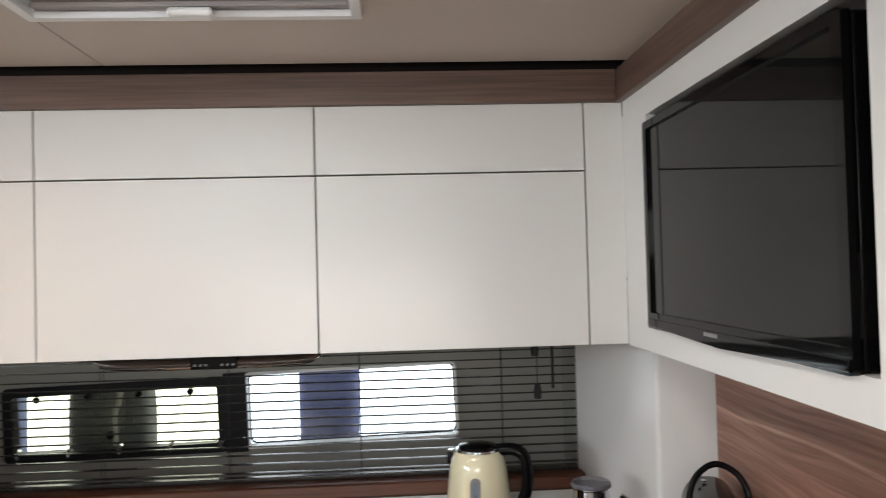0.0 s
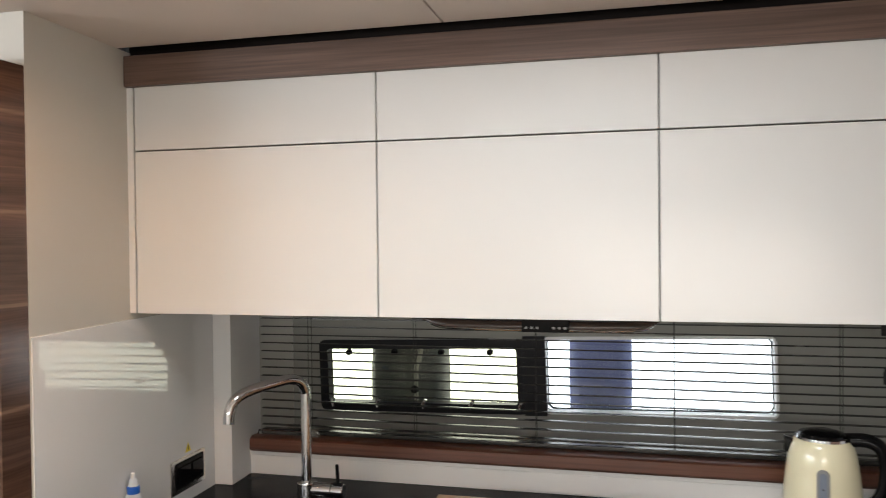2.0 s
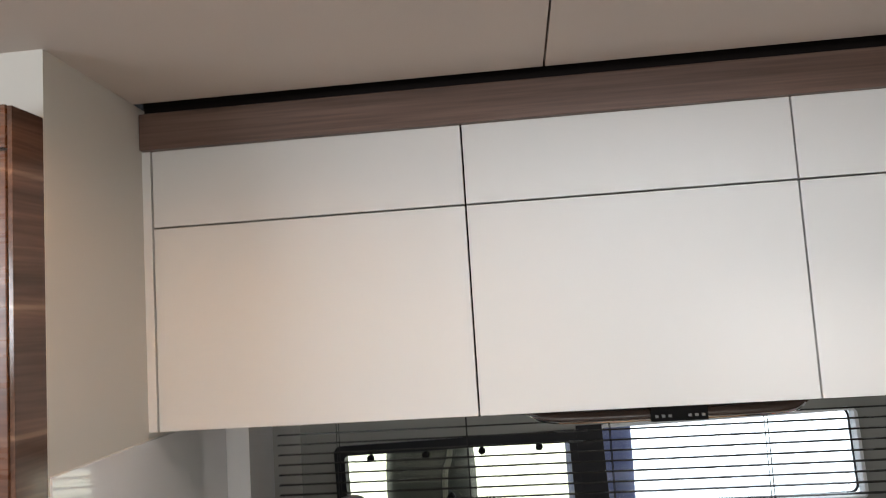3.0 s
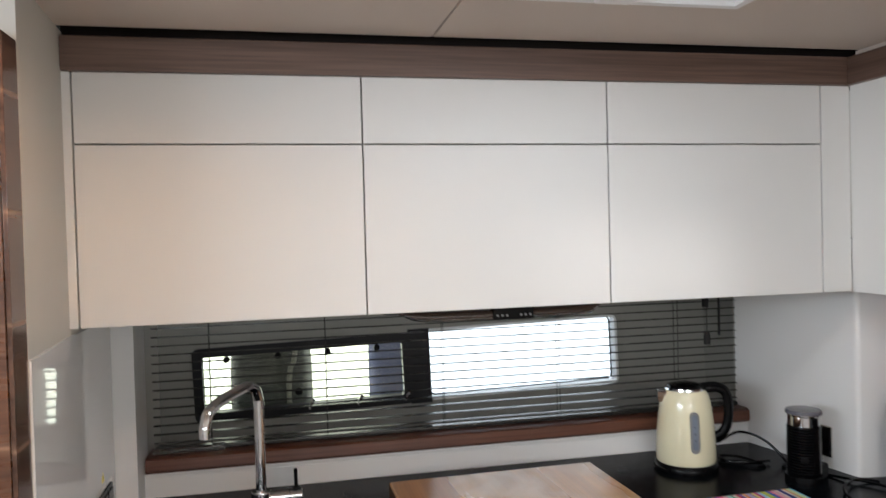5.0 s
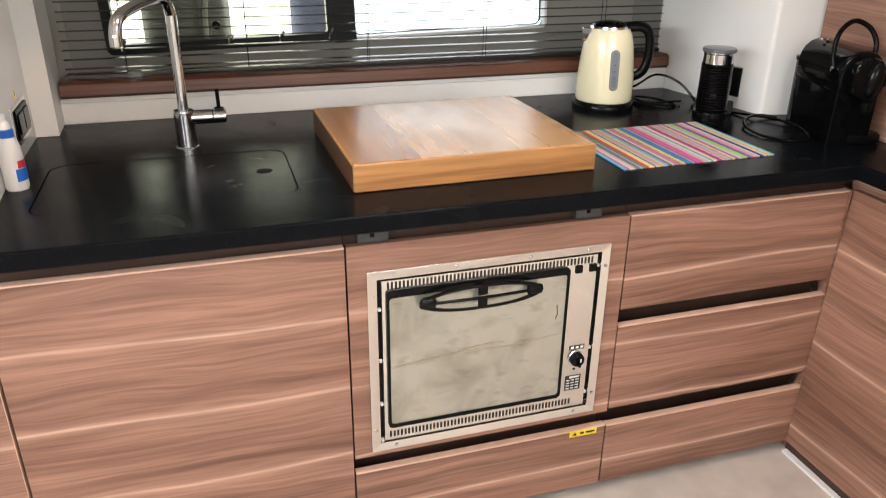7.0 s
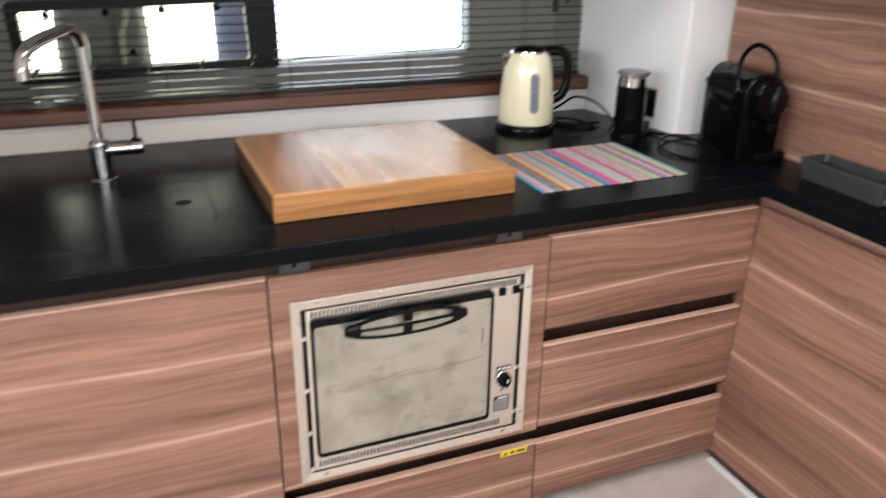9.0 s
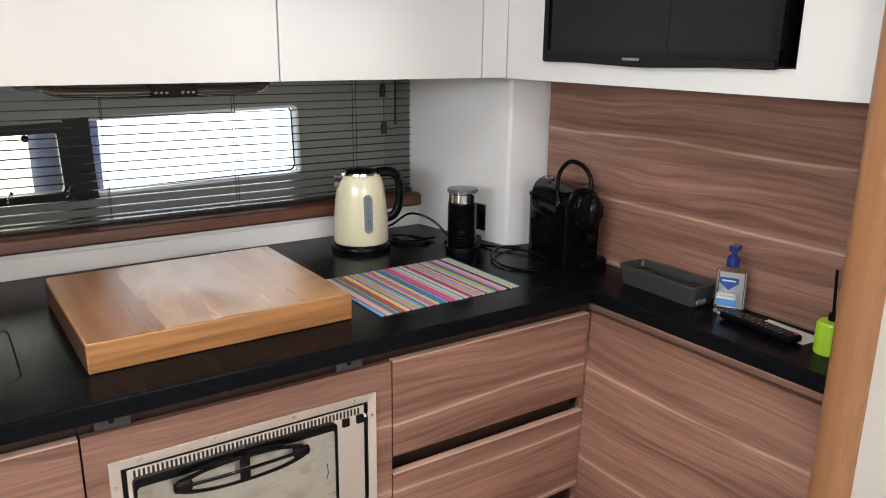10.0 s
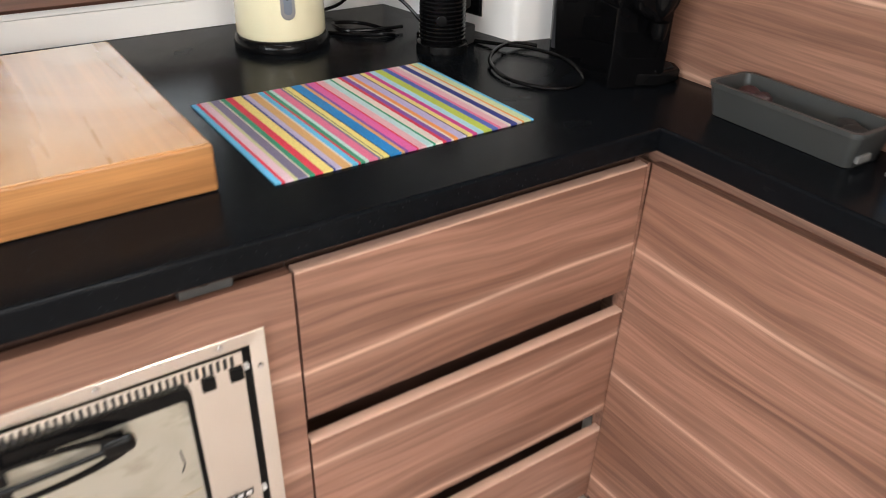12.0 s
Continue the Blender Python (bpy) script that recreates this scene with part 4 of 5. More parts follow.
part("trim_frame", bm, "steel_x", oven, "bevelled steel trim frame", smooth=False)
part("cavity", box(x0 + 0.021, x1 - 0.021, FRONT + 0.02, FRONT + 0.4, z0 + 0.021, z1 - 0.021), "black_matt", oven)
part("face_plate", wall_with_holes(x0 + 0.0325, x1 - 0.0335, z0 + 0.029, z1 - 0.0265, [(x0 + 0.043, x1 - 0.108, z0 + 0.072, z1 - 0.052)], 1, FRONT - 0.008, FRONT + 0.015), "steel_x", oven, "steel face plate")
for row, n in ((z1 - 0.0385, 56), (z0 + 0.0455, 53)):
    sh = box(x0 + 0.0445, x0 + 0.0491, FRONT - 0.0086, FRONT - 0.0078, row - 0.0082, row + 0.0082)
    first = part("vent_slot", sh, "ink", oven, smooth=False)
    for k in range(1, n):
        o = first.copy()
        scene.collection.objects.link(o)
        o.location = first.location + Vector((k * 0.0091, 0, 0))
part("door_gasket", frame_ring(rounded(x0 + 0.041, x1 - 0.105, z0 + 0.066, z1 - 0.049, 0.012), rounded(x0 + 0.048, x1 - 0.112, z0 + 0.076, z1 - 0.068, 0.008), 1, FRONT - 0.014, FRONT + 0.01), "black", oven, "black door edge")


def stained_steel():
    m = bpy.data.materials.new("stained_oven_glass")
    m.use_nodes = True
    t = m.node_tree
    b = t.nodes["Principled BSDF"]
    tc = t.nodes.new("ShaderNodeTexCoord")
    cols = []
    for sc, lo, hi in ((9, (0.37, 0.36, 0.30), (0.52, 0.51, 0.445)), (45, (0.24, 0.22, 0.16), (0.40, 0.39, 0.33))):
        n = t.nodes.new("ShaderNodeTexNoise")
        n.inputs["Scale"].default_value, n.inputs["Detail"].default_value, n.inputs["Distortion"].default_value = sc, 8, 0.8
        t.links.new(tc.outputs["Object"], n.inputs["Vector"])
        r = t.nodes.new("ShaderNodeValToRGB")
        r.color_ramp.elements[0].position, r.color_ramp.elements[0].color = 0.33, (*lo, 1)
        r.color_ramp.elements[1].position, r.color_ramp.elements[1].color = 0.60, (*hi, 1)
        t.links.new(n.outputs["Fac"], r.inputs[0])
        cols.append((n, r))
    mx = t.nodes.new("ShaderNodeMix")
    mx.data_type, mx.blend_type = "RGBA", "MULTIPLY"
    mx.inputs[0].default_value = 0.0
    t.links.new(cols[0][1].outputs[0], mx.inputs[6])
    t.links.new(cols[1][1].outputs[0], mx.inputs[7])
    spot = t.nodes.new("ShaderNodeTexNoise")
    spot.inputs["Scale"].default_value, spot.inputs["Detail"].default_value = 1, 7
    sm = t.nodes.new("ShaderNodeMapping")
    sm.inputs["Scale"].default_value = (16, 16, 42)
    sm.inputs["Rotation"].default_value = (0, radians(-6), 0)
    t.links.new(tc.outputs["Object"], sm.inputs["Vector"])
    t.links.new(sm.outputs[0], spot.inputs["Vector"])
    sr = t.nodes.new("ShaderNodeMapRange")
    sr.inputs[1].default_value, sr.inputs[2].default_value = 0.57, 0.74
    sr.inputs[3].default_value, sr.inputs[4].default_value = 0.0, 0.42
    t.links.new(spot.outputs["Fac"], sr.inputs[0])
    m3 = t.nodes.new("ShaderNodeMix")
    m3.data_type = "RGBA"
    t.links.new(sr.outputs[0], m3.inputs[0])
    t.links.new(mx.outputs[2], m3.inputs[6])
    m3.inputs[7].default_value = (0.17, 0.125, 0.07, 1)
    t.links.new(m3.outputs[2], b.inputs["Base Color"])
    b.inputs["Roughness"].default_value = 0.24
    b.inputs["Metallic"].default_value = 0.6
    return m


MAT["oven_glass"] = stained_steel()
part("door_glass", prism(rounded(x0 + 0.045, x1 - 0.110, z0 + 0.071, z1 - 0.060, 0.008), 1, FRONT - 0.0115, FRONT - 0.004), "oven_glass", oven, "mirror-backed glass with burnt grease stains")
# line across mid glass: the room's reflected edge, painted together with a smear
part("grease_line", tube([(-0.655, FRONT - 0.0116, 0.508), (-0.50, FRONT - 0.0116, 0.522), (-0.36, FRONT - 0.0116, 0.517), (-0.225, FRONT - 0.0116, 0.530)], 0.0011, 6), "grease", oven, "thin brown line painted for the room's reflected edge and a smear")
part("grease_line", tube([(-0.49, FRONT - 0.0116, 0.527), (-0.43, FRONT - 0.0116, 0.533), (-0.38, FRONT - 0.0116, 0.531)], 0.0016, 6), "grease", oven, "thin brown line painted for the room's reflected edge and a smear")
part("scratch", tube([(-0.245, FRONT - 0.0116, 0.610), (-0.242, FRONT - 0.0116, 0.585), (-0.247, FRONT - 0.0116, 0.572)], 0.0012, 6), "ink", oven)
HC, HZ = -0.4435, 0.672


def lens(half, tall, fuller):
    """A long eye-shaped outline with blunt tips."""
    out = []
    for k in range(56):
        a = 2 * math.pi * k / 56
        c, w = math.cos(a), math.sin(a)
        out.append((HC + half * math.copysign(abs(c) ** 0.9, c), HZ + tall * math.copysign(abs(w) ** fuller, w)))
    return out


oh = part("handle", frame_ring(lens(0.150, 0.0305, 1.0), lens(0.128, 0.0250, 0.95), 1, FRONT - 0.031, FRONT - 0.026), "black_gloss", oven, "black eye-shaped handle")
part("handle_bar", tube(smooth_path([(HC - 0.130, FRONT - 0.030, HZ), (HC, FRONT - 0.034, HZ), (HC + 0.130, FRONT - 0.030, HZ)], 6), 0.0038, 10), "black_gloss", oh, "rounded grip bar")
for sz in (-1, 1):
    part("handle_bar", box(HC - 0.0115, HC + 0.0115, FRONT - 0.032, FRONT - 0.0265, HZ + sz * 0.016 - 0.0115, HZ + sz * 0.016 + 0.0115, 0.002), "black_gloss", oh)
for sx in (-1, 1):
    part("handle_cap", box(HC + sx * 0.130 - 0.020, HC + sx * 0.130 + 0.020, FRONT - 0.035, FRONT - 0.020, HZ - 0.0125, HZ + 0.0125, 0.008, 3), "black_gloss", oh, "blunt black handle end")
for sx in (-1, 1):
    part("handle_foot", box(HC + sx * 0.128 - 0.012, HC + sx * 0.128 + 0.012, FRONT - 0.030, FRONT - 0.011, HZ - 0.010, HZ + 0.010, 0.003), "black", oh)
KM = Matrix.Translation((-0.178, FRONT - 0.008, 0.446)) @ Matrix.Rotation(radians(90), 4, "X")
ok = part("knob", lathe([(0.018, 0), (0.018, 0.012), (0.015, 0.017), (0, 0.017)], 24, None, KM), "black", oven, "black gas control knob")
part("knob_grip", box(-0.181, -0.175, FRONT - 0.034, FRONT - 0.025, 0.432, 0.460, 0.002), "black", ok)
part("knob_mark", box(-0.1795, -0.1765, FRONT - 0.0352, FRONT - 0.034, 0.450, 0.459), "white_plastic", ok)
kl = part("knob_legend", box(-0.199, -0.158, FRONT - 0.0088, FRONT - 0.0082, 0.473, 0.485), "ink", oven)
for k in range(3):
    part("legend_mark", box(-0.195 + k * 0.013, -0.187 + k * 0.013, FRONT - 0.0093, FRONT - 0.0089, 0.476, 0.482), "white_plastic", kl)
dp = part("data_plate", box(-0.203, -0.160, FRONT - 0.0088, FRONT - 0.0082, 0.352, 0.396), "ink", oven)
for k in range(4):
    for j in range(3):
        part("plate_print", box(-0.200 + j * 0.013, -0.191 + j * 0.013, FRONT - 0.0093, FRONT - 0.0089, 0.3565 + k * 0.0082, 0.3592 + k * 0.0082), "paper", dp)
part("plate_header", box(-0.192, -0.164, FRONT - 0.0093, FRONT - 0.0089, 0.3885, 0.3935), "paper", dp)
part("pilot_mark", lathe([(0.0035, 0), (0.0035, 0.0008), (0, 0.0008)], 12, None, Matrix.Translation((-0.181, FRONT - 0.0082, 0.415)) @ Matrix.Rotation(radians(90), 4, "X")), "ink", oven)
part("knob_ring", lathe([(0.0185, 0), (0.0215, 0), (0.021, 0.003), (0.0185, 0.003)], 24, None, KM), "chrome", ok, "thin chrome ring")
for gx, gzs in ((x0 + 0.0275, (0.30, 0.405, 0.525, 0.66)), (x1 - 0.0285, (0.335, 0.47, 0.70))):
    for gz in gzs:
        part("clip", box(gx - 0.0035, gx + 0.0035, FRONT - 0.006, FRONT + 0.002, gz - 0.0035, gz + 0.0035, 0.001), "white_plastic", oven, "small pale fixing clip")
for cx in (-0.193, -0.156):
    part("switch", box(cx - 0.009, cx + 0.009, FRONT - 0.012, FRONT - 0.008, 0.688, 0.708, 0.001), "black", oven)
for sx, sz in ((x0 + 0.011, z1 - 0.06), (x0 + 0.011, z0 + 0.06), (x1 - 0.011, z1 - 0.06), (x1 - 0.011, z0 + 0.06), (x0 + 0.06, z1 - 0.011), (x1 - 0.06, z1 - 0.011), (x0 + 0.06, z0 + 0.011), (x1 - 0.06, z0 + 0.011), (-0.50, z1 - 0.011), (-0.32, z1 - 0.011)):
    part("screw", lathe([(0.0042, 0), (0.0035, 0.0016), (0, 0.002)], 12, None, Matrix.Translation((sx, FRONT - 0.0098, sz)) @ Matrix.Rotation(radians(90), 4, "X")), "chrome", oven)
st = thing("warning_sticker", (-0.13, FRONT, 0.204), "yellow warning sticker with black marks on the drawer", "sticker")
part("label", box(-0.170, -0.090, FRONT - 0.0008, FRONT - 0.0001, 0.189, 0.2075), "yellow", st)
part("mark", prism([(-0.162, 0.193), (-0.148, 0.193), (-0.155, 0.204)], 1, FRONT - 0.0012, FRONT - 0.0009), "ink", st)
for a, b in ((-0.140, -0.128), (-0.122, -0.096)):
    part("mark", box(a, b, FRONT - 0.0012, FRONT - 0.0009, 0.195, 0.2015), "ink", st)

# ---- tap ----
tap = thing("kitchen_tap", (-1.055, 1.965, ZW), "chrome swan-neck kitchen tap with side lever", "tap")
TX, TY = -1.055, 1.965
part("base", lathe([(0.029, ZW), (0.029, ZW + 0.004), (0.0255, ZW + 0.007), (0.0255, 0.996), (0.024, 1.0), (0, 0.996)], 28, None, Matrix.Translation((TX, TY, 0))), "chrome", tap)
part("spout", tube([(TX, TY, 0.994), (TX, TY, 1.10), (TX, TY, 1.215)] + smooth_path([(TX, TY, 1.235), (TX - 0.006, TY - 0.012, 1.262), (TX - 0.022, TY - 0.040, 1.277), (TX - 0.048, TY - 0.080, 1.275), (TX - 0.084, TY - 0.142, 1.266), (TX - 0.106, TY - 0.178, 1.250), (TX - 0.114, TY - 0.193, 1.222), (TX - 0.115, TY - 0.196, 1.194)]), 0.0135, 16), "chrome", tap)
part("lever_body", tube([(TX, TY, 0.980), (TX + 0.070, TY, 0.980)], 0.0182, 24), "chrome", tap)
part("lever_ring", tube([(TX + 0.070, TY, 0.980), (TX + 0.0725, TY, 0.980)], 0.0168, 20), "black", tap)
part("lever_cap", tube([(TX + 0.0725, TY, 0.980), (TX + 0.102, TY, 0.980), (TX + 0.104, TY, 0.980)], [0.0182, 0.0182, 0.0162], 24), "chrome", tap)
part("lever_block", box(TX + 0.076, TX + 0.100, TY - 0.009, TY + 0.009, 0.992, 1.002, 0.002), "black", tap, "black lever root")
part("lever", tube([(TX + 0.088, TY, 0.998), (TX + 0.087, TY - 0.006, 1.050)], 0.0048, 10), "black", tap, "dark lever pin")

wand = thing("clear_rod", (-1.27, 2.30, 1.022), "clear plastic blind rod lying on the window sill", "rod")
part("rod", tube([(-1.368, 2.302, 1.031), (-1.20, 2.304, 1.031)], 0.0075, 12), "clear", wand)
part("end_cap", tube([(-1.20, 2.304, 1.033), (-1.165, 2.3045, 1.033)], 0.0125, 14), "clear", wand)

# ---- chopping board ----
BR = Matrix.Translation((-0.412, 1.774, 0)) @ Matrix.Rotation(radians(0.9), 4, "Z")
# end grain tone, darkened further so the lamp-lit ends look shaded
MAT["shaded_board_ends"] = wood("shaded_board_end_grain", 1, (0.055, 0.025, 0.011), (0.095, 0.045, 0.020), (0.115, 0.058, 0.027), 0.5, 0.3, 30, 12.0)
board = thing("chopping_board", (-0.412, 1.774, ZW), "thick oiled hardwood chopping board, wear and pale sheen in its top colour", "chopping board")
part("block", moved(box(-0.299, 0.299, -0.264, 0.264, ZW + 0.0005, 0.966, 0.004, 3), BR), "oak", board)
for a, b in ((-0.3003, -0.2992), (0.2992, 0.3003)):
    part("end_grain", moved(box(a, b, -0.259, 0.259, ZW + 0.0055, 0.961), BR), "shaded_board_ends", board, "brown end grain, darkened further as a shaded side")
part("worn_top", moved(box(-0.2945, -0.1401, -0.2595, 0.2595, 0.966, 0.9675), BR), "oak_end", board, "darker brown top strip")
# the pale tone of this top includes a painted window sheen
part("worn_top", moved(box(-0.1399, 0.2945, -0.2595, 0.2595, 0.966, 0.9675), BR), "oak_top", board, "scrubbed top with window sheen painted in as pale blotches")

# ---- striped place mat ----
PALETTE = {"sky": (0.11, 0.50, 0.80), "red": (0.66, 0.03, 0.07), "palepink": (0.72, 0.52, 0.60), "olive": (0.55, 0.55, 0.30), "cream": (0.74, 0.66, 0.58), "slate": (0.17, 0.15, 0.25), "green": (0.02, 0.28, 0.15), "yellow": (0.80, 0.68, 0.22), "navy": (0.02, 0.03, 0.22), "ink": (0.03, 0.03, 0.05), "orange": (0.80, 0.30, 0.08), "tan": (0.66, 0.37, 0.15), "pink": (0.74, 0.16, 0.30), "hotpink": (0.72, 0.11, 0.36), "magenta": (0.60, 0.04, 0.25), "rose": (0.74, 0.42, 0.46), "blue": (0.01, 0.22, 0.55), "royal": (0.07, 0.12, 0.48), "lilac": (0.47, 0.42, 0.66), "lime": (0.50, 0.60, 0.08), "palelime": (0.58, 0.70, 0.38), "mint": (0.47, 0.70, 0.68), "palesky": (0.38, 0.66, 0.80), "purple": (0.20, 0.07, 0.34)}


def woven(name, colour):
    """Close rows of stitches: fine ribs across a stripe that break its colour and relief."""
    m = material(name, colour, 0.65, 0, 0.07, 60)
    t = m.node_tree
    b = t.nodes["Principled BSDF"]
    tc = t.nodes.new("ShaderNodeTexCoord")
    w = t.nodes.new("ShaderNodeTexWave")
    w.bands_direction = "Y"
    w.inputs["Scale"].default_value, w.inputs["Distortion"].default_value, w.inputs["Detail"].default_value = 85, 1.5, 2
    t.links.new(tc.outputs["Object"], w.inputs["Vector"])
    r = t.nodes.new("ShaderNodeMapRange")
    r.inputs[3].default_value, r.inputs[4].default_value = 0.80, 1.08
    t.links.new(w.outputs["Fac"], r.inputs[0])
    v = t.nodes.new("ShaderNodeVectorMath")
    v.operation = "SCALE"
    t.links.new(b.inputs["Base Color"].links[0].from_socket, v.inputs[0])
    t.links.new(r.outputs[0], v.inputs["Scale"])
    t.links.new(v.outputs[0], b.inputs["Base Color"])
    bp = t.nodes.new("ShaderNodeBump")
    bp.inputs["Strength"].default_value, bp.inputs["Distance"].default_value = 0.5, 0.001
    t.links.new(w.outputs["Fac"], bp.inputs["Height"])
    t.links.new(bp.outputs[0], b.inputs["Normal"])
    return m


for k, c in PALETTE.items():
    MAT["mat_" + k] = woven("woven_" + k, c)
STRIPES = "sky:20 red:12 palepink:28 olive:12 slate:33 cream:5 green:20 red:27 yellow:34 navy:9 lilac:20 tan:31 cream:7 sky:21 red:9 green:16 mint:14 pink:32 slate:9 yellow:7 ink:4 yellow:22 ink:4 blue:42 tan:14 purple:12 hotpink:32 red:8 rose:31 mint:27 green:10 cream:28 red:15 purple:21 cream:9 orange:18 lilac:34 ink:5 yellow:21 magenta:21 palesky:27 lime:36 royal:26 pink:14 rose:30 cream:15 navy:28 cream:21 orange:11 palelime:31 sky:13".split()
mat_thing = thing("place_mat", (0.178, 1.666, ZW), "woven place mat in narrow multicoloured stripes", "place mat")
MM = Matrix.Translation((0.1785, 1.665, 0)) @ Matrix.Rotation(radians(1.0), 4, "Z")
WHOLE = sum(int(k.split(":")[1]) for k in STRIPES)
u = -0.223
for k in STRIPES:
    colour, share = k.split(":")
    v = u + 0.446 * int(share) / WHOLE
    part("stripe", moved(box(u, v, -0.171, 0.171, ZW + 0.0004, ZW + 0.0034, 0.0004, 1), MM), "mat_" + colour, mat_thing)
    u = v

# ---- kettle ----
KX, KY = 0.230, 2.108
KT = Matrix.Translation((KX, KY, 0)) @ Matrix.Diagonal((1.045, 1.045, 1, 1))
kettle = thing("kettle", (KX, KY, ZW), "cream enamel electric kettle with black handle and lid", "kettle")
part("power_base", lathe([(0.092, ZW), (0.094, ZW + 0.008), (0.090, ZW + 0.020), (0.085, ZW + 0.024), (0, ZW + 0.024)], 40, None, KT), "black", kettle, "black power base")
part("body", lathe([(0.084, 0.924), (0.0865, 0.930), (0.0865, 0.95), (0.085, 1.00), (0.0795, 1.06), (0.0735, 1.105), (0.067, 1.130), (0.059, 1.144), (0.052, 1.149), (0, 1.149)], 56, None, KT), "cream", kettle, "cream enamel body")
part("lid_ring", lathe([(0.058, 1.146), (0.057, 1.152), (0.050, 1.154)], 40, None, KT), "chrome", kettle)
kd = part("lid", lathe([(0.052, 1.152), (0.050, 1.159), (0.030, 1.165), (0, 1.167)], 40, None, KT), "black_gloss", kettle, "black lid")
HD = Vector((0.97, -0.24, 0))
SD = -HD
part("spout", prism([(-0.022, 0.0), (0.022, 0.0), (0.006, 0.021), (-0.006, 0.021)], 2, 1.106, 1.146, 0.002, None), "chrome", kettle, "chrome-lined spout")
sp = kettle.children[-1]
sp.matrix_basis = Matrix.Translation(Vector((KX, KY, 0)) + SD * 0.064) @ Matrix.Rotation(math.atan2(SD.y, SD.x) - math.pi / 2, 4, "Z")
base = Vector((KX, KY, 0))
part("handle", tube(smooth_path([base + HD * 0.052 + Vector((0, 0, 1.146)), base + HD * 0.095 + Vector((0, 0, 1.149)), base + HD * 0.124 + Vector((0, 0, 1.134)), base + HD * 0.134 + Vector((0, 0, 1.095)), base + HD * 0.131 + Vector((0, 0, 1.042)), base + HD * 0.114 + Vector((0, 0, 1.006)), base + HD * 0.080 + Vector((0, 0, 0.990))]), 0.0175, 16, None, 0.8), "black", kettle, "black loop handle")
GD = Vector((-0.20, -0.98, 0)).normalized()
GM = Matrix.Translation(base + GD * 0.0025) @ Matrix.Rotation(math.atan2(GD.y, GD.x) + math.pi / 2, 4, "Z")
lean = Matrix.Translation((0, -0.0845, 1.0)) @ Matrix.Rotation(radians(-4.0), 4, "X") @ Matrix.Translation((0, 0.0845, -1.0))
gf = part("gauge_frame", moved(prism(rounded(-0.014, 0.014, 0.966, 1.090, 0.0139), 1, -0.0875, -0.070, 0.002), GM @ lean), "grey_mid", kettle, "grey water gauge frame")
part("gauge_window", moved(prism(rounded(-0.008, 0.008, 0.976, 1.082, 0.0079), 1, -0.0882, -0.080), GM @ lean), "gauge", gf, "blue-grey water window")
for q in range(3):
    part("gauge_mark", moved(lathe([(0, 0), (0.0022, 0), (0.0022, 0.0006), (0, 0.0006)], 10, None, Matrix.Translation((0, -0.0882, 1.005 + q * 0.020)) @ Matrix.Rotation(radians(90), 4, "X")), GM @ lean), "ink", gf)
part("badge", moved(box(-0.005, 0.005, -0.0875, -0.083, 0.938, 0.952, 0.002), GM), "grey_mid", kettle)


def cable(name, points, label, radius=0.0040):
    return solid(name, tube(smooth_path(points, 10), radius, 8), "black", label, "cable")


CZ = ZW + 0.0035
cable("power_cable", [(0.31, 2.20, CZ), (0.37, 2.27, CZ), (0.43, 2.25, CZ + 0.02), (0.45, 2.16, CZ + 0.075), (0.50, 2.10, CZ + 0.06), (0.53, 2.04, CZ + 0.01), (0.50, 2.01, CZ)], "black power cable looping between kettle and frother")
cable("power_cable", [(0.33, 2.12, CZ), (0.38, 2.07, CZ), (0.43, 2.03, CZ + 0.004), (0.46, 2.05, CZ), (0.43, 2.13, CZ + 0.004), (0.37, 2.15, CZ + 0.008), (0.36, 2.09, CZ + 0.008), (0.42, 2.06, CZ + 0.008), (0.49, 2.06, CZ + 0.006)], "black kettle cable coiled on the worktop")
cable("power_cable", [(0.55, 1.97, CZ), (0.575, 1.91, CZ), (0.60, 1.84, CZ + 0.006), (0.635, 1.79, CZ + 0.006), (0.650, 1.70, CZ + 0.004), (0.605, 1.600, CZ), (0.530, 1.590, CZ), (0.485, 1.665, CZ + 0.002), (0.508, 1.76, CZ + 0.006), (0.57, 1.815, CZ + 0.010), (0.63, 1.835, CZ + 0.006), (0.67, 1.815, CZ)], "black coffee machine cable in a loose loop")

# ---- milk frother ----
FM = Matrix.Translation((0.490, 1.900, 0)) @ Matrix.Translation((0, 0, ZW)) @ Matrix.Diagonal((1.07, 1.07, 1.07, 1)) @ Matrix.Translation((0, 0, -ZW))
fr = thing("milk_frother", (0.490, 1.900, ZW), "black ribbed milk frother with chrome collar and clear lid", "milk frother")
part("power_base", lathe([(0.049, ZW), (0.050, ZW + 0.006), (0.048, ZW + 0.016), (0.044, ZW + 0.018), (0, ZW + 0.018)], 36, None, FM), "black", fr)
ribs = [(0.041, 0.918)]
for q in range(17):
    zz = 0.922 + q * 0.0076
    ribs += [(0.0425, zz), (0.0440, zz + 0.0019), (0.0440, zz + 0.0040), (0.0425, zz + 0.0058)]
ribs += [(0.042, 1.053), (0, 1.053)]
part("body", lathe(ribs, 40, None, FM), "black_gloss", fr, "ribbed black body")
part("collar", lathe([(0.041, 1.053), (0.0405, 1.078), (0.043, 1.081), (0.043, 1.084), (0, 1.084)], 40, None, FM), "chrome", fr, "chrome collar")
part("lid", lathe([(0.046, 1.084), (0.0465, 1.090), (0.044, 1.094), (0.02, 1.095), (0, 1.095)], 40, None, FM), "lid_clear", fr, "smoky clear lid")
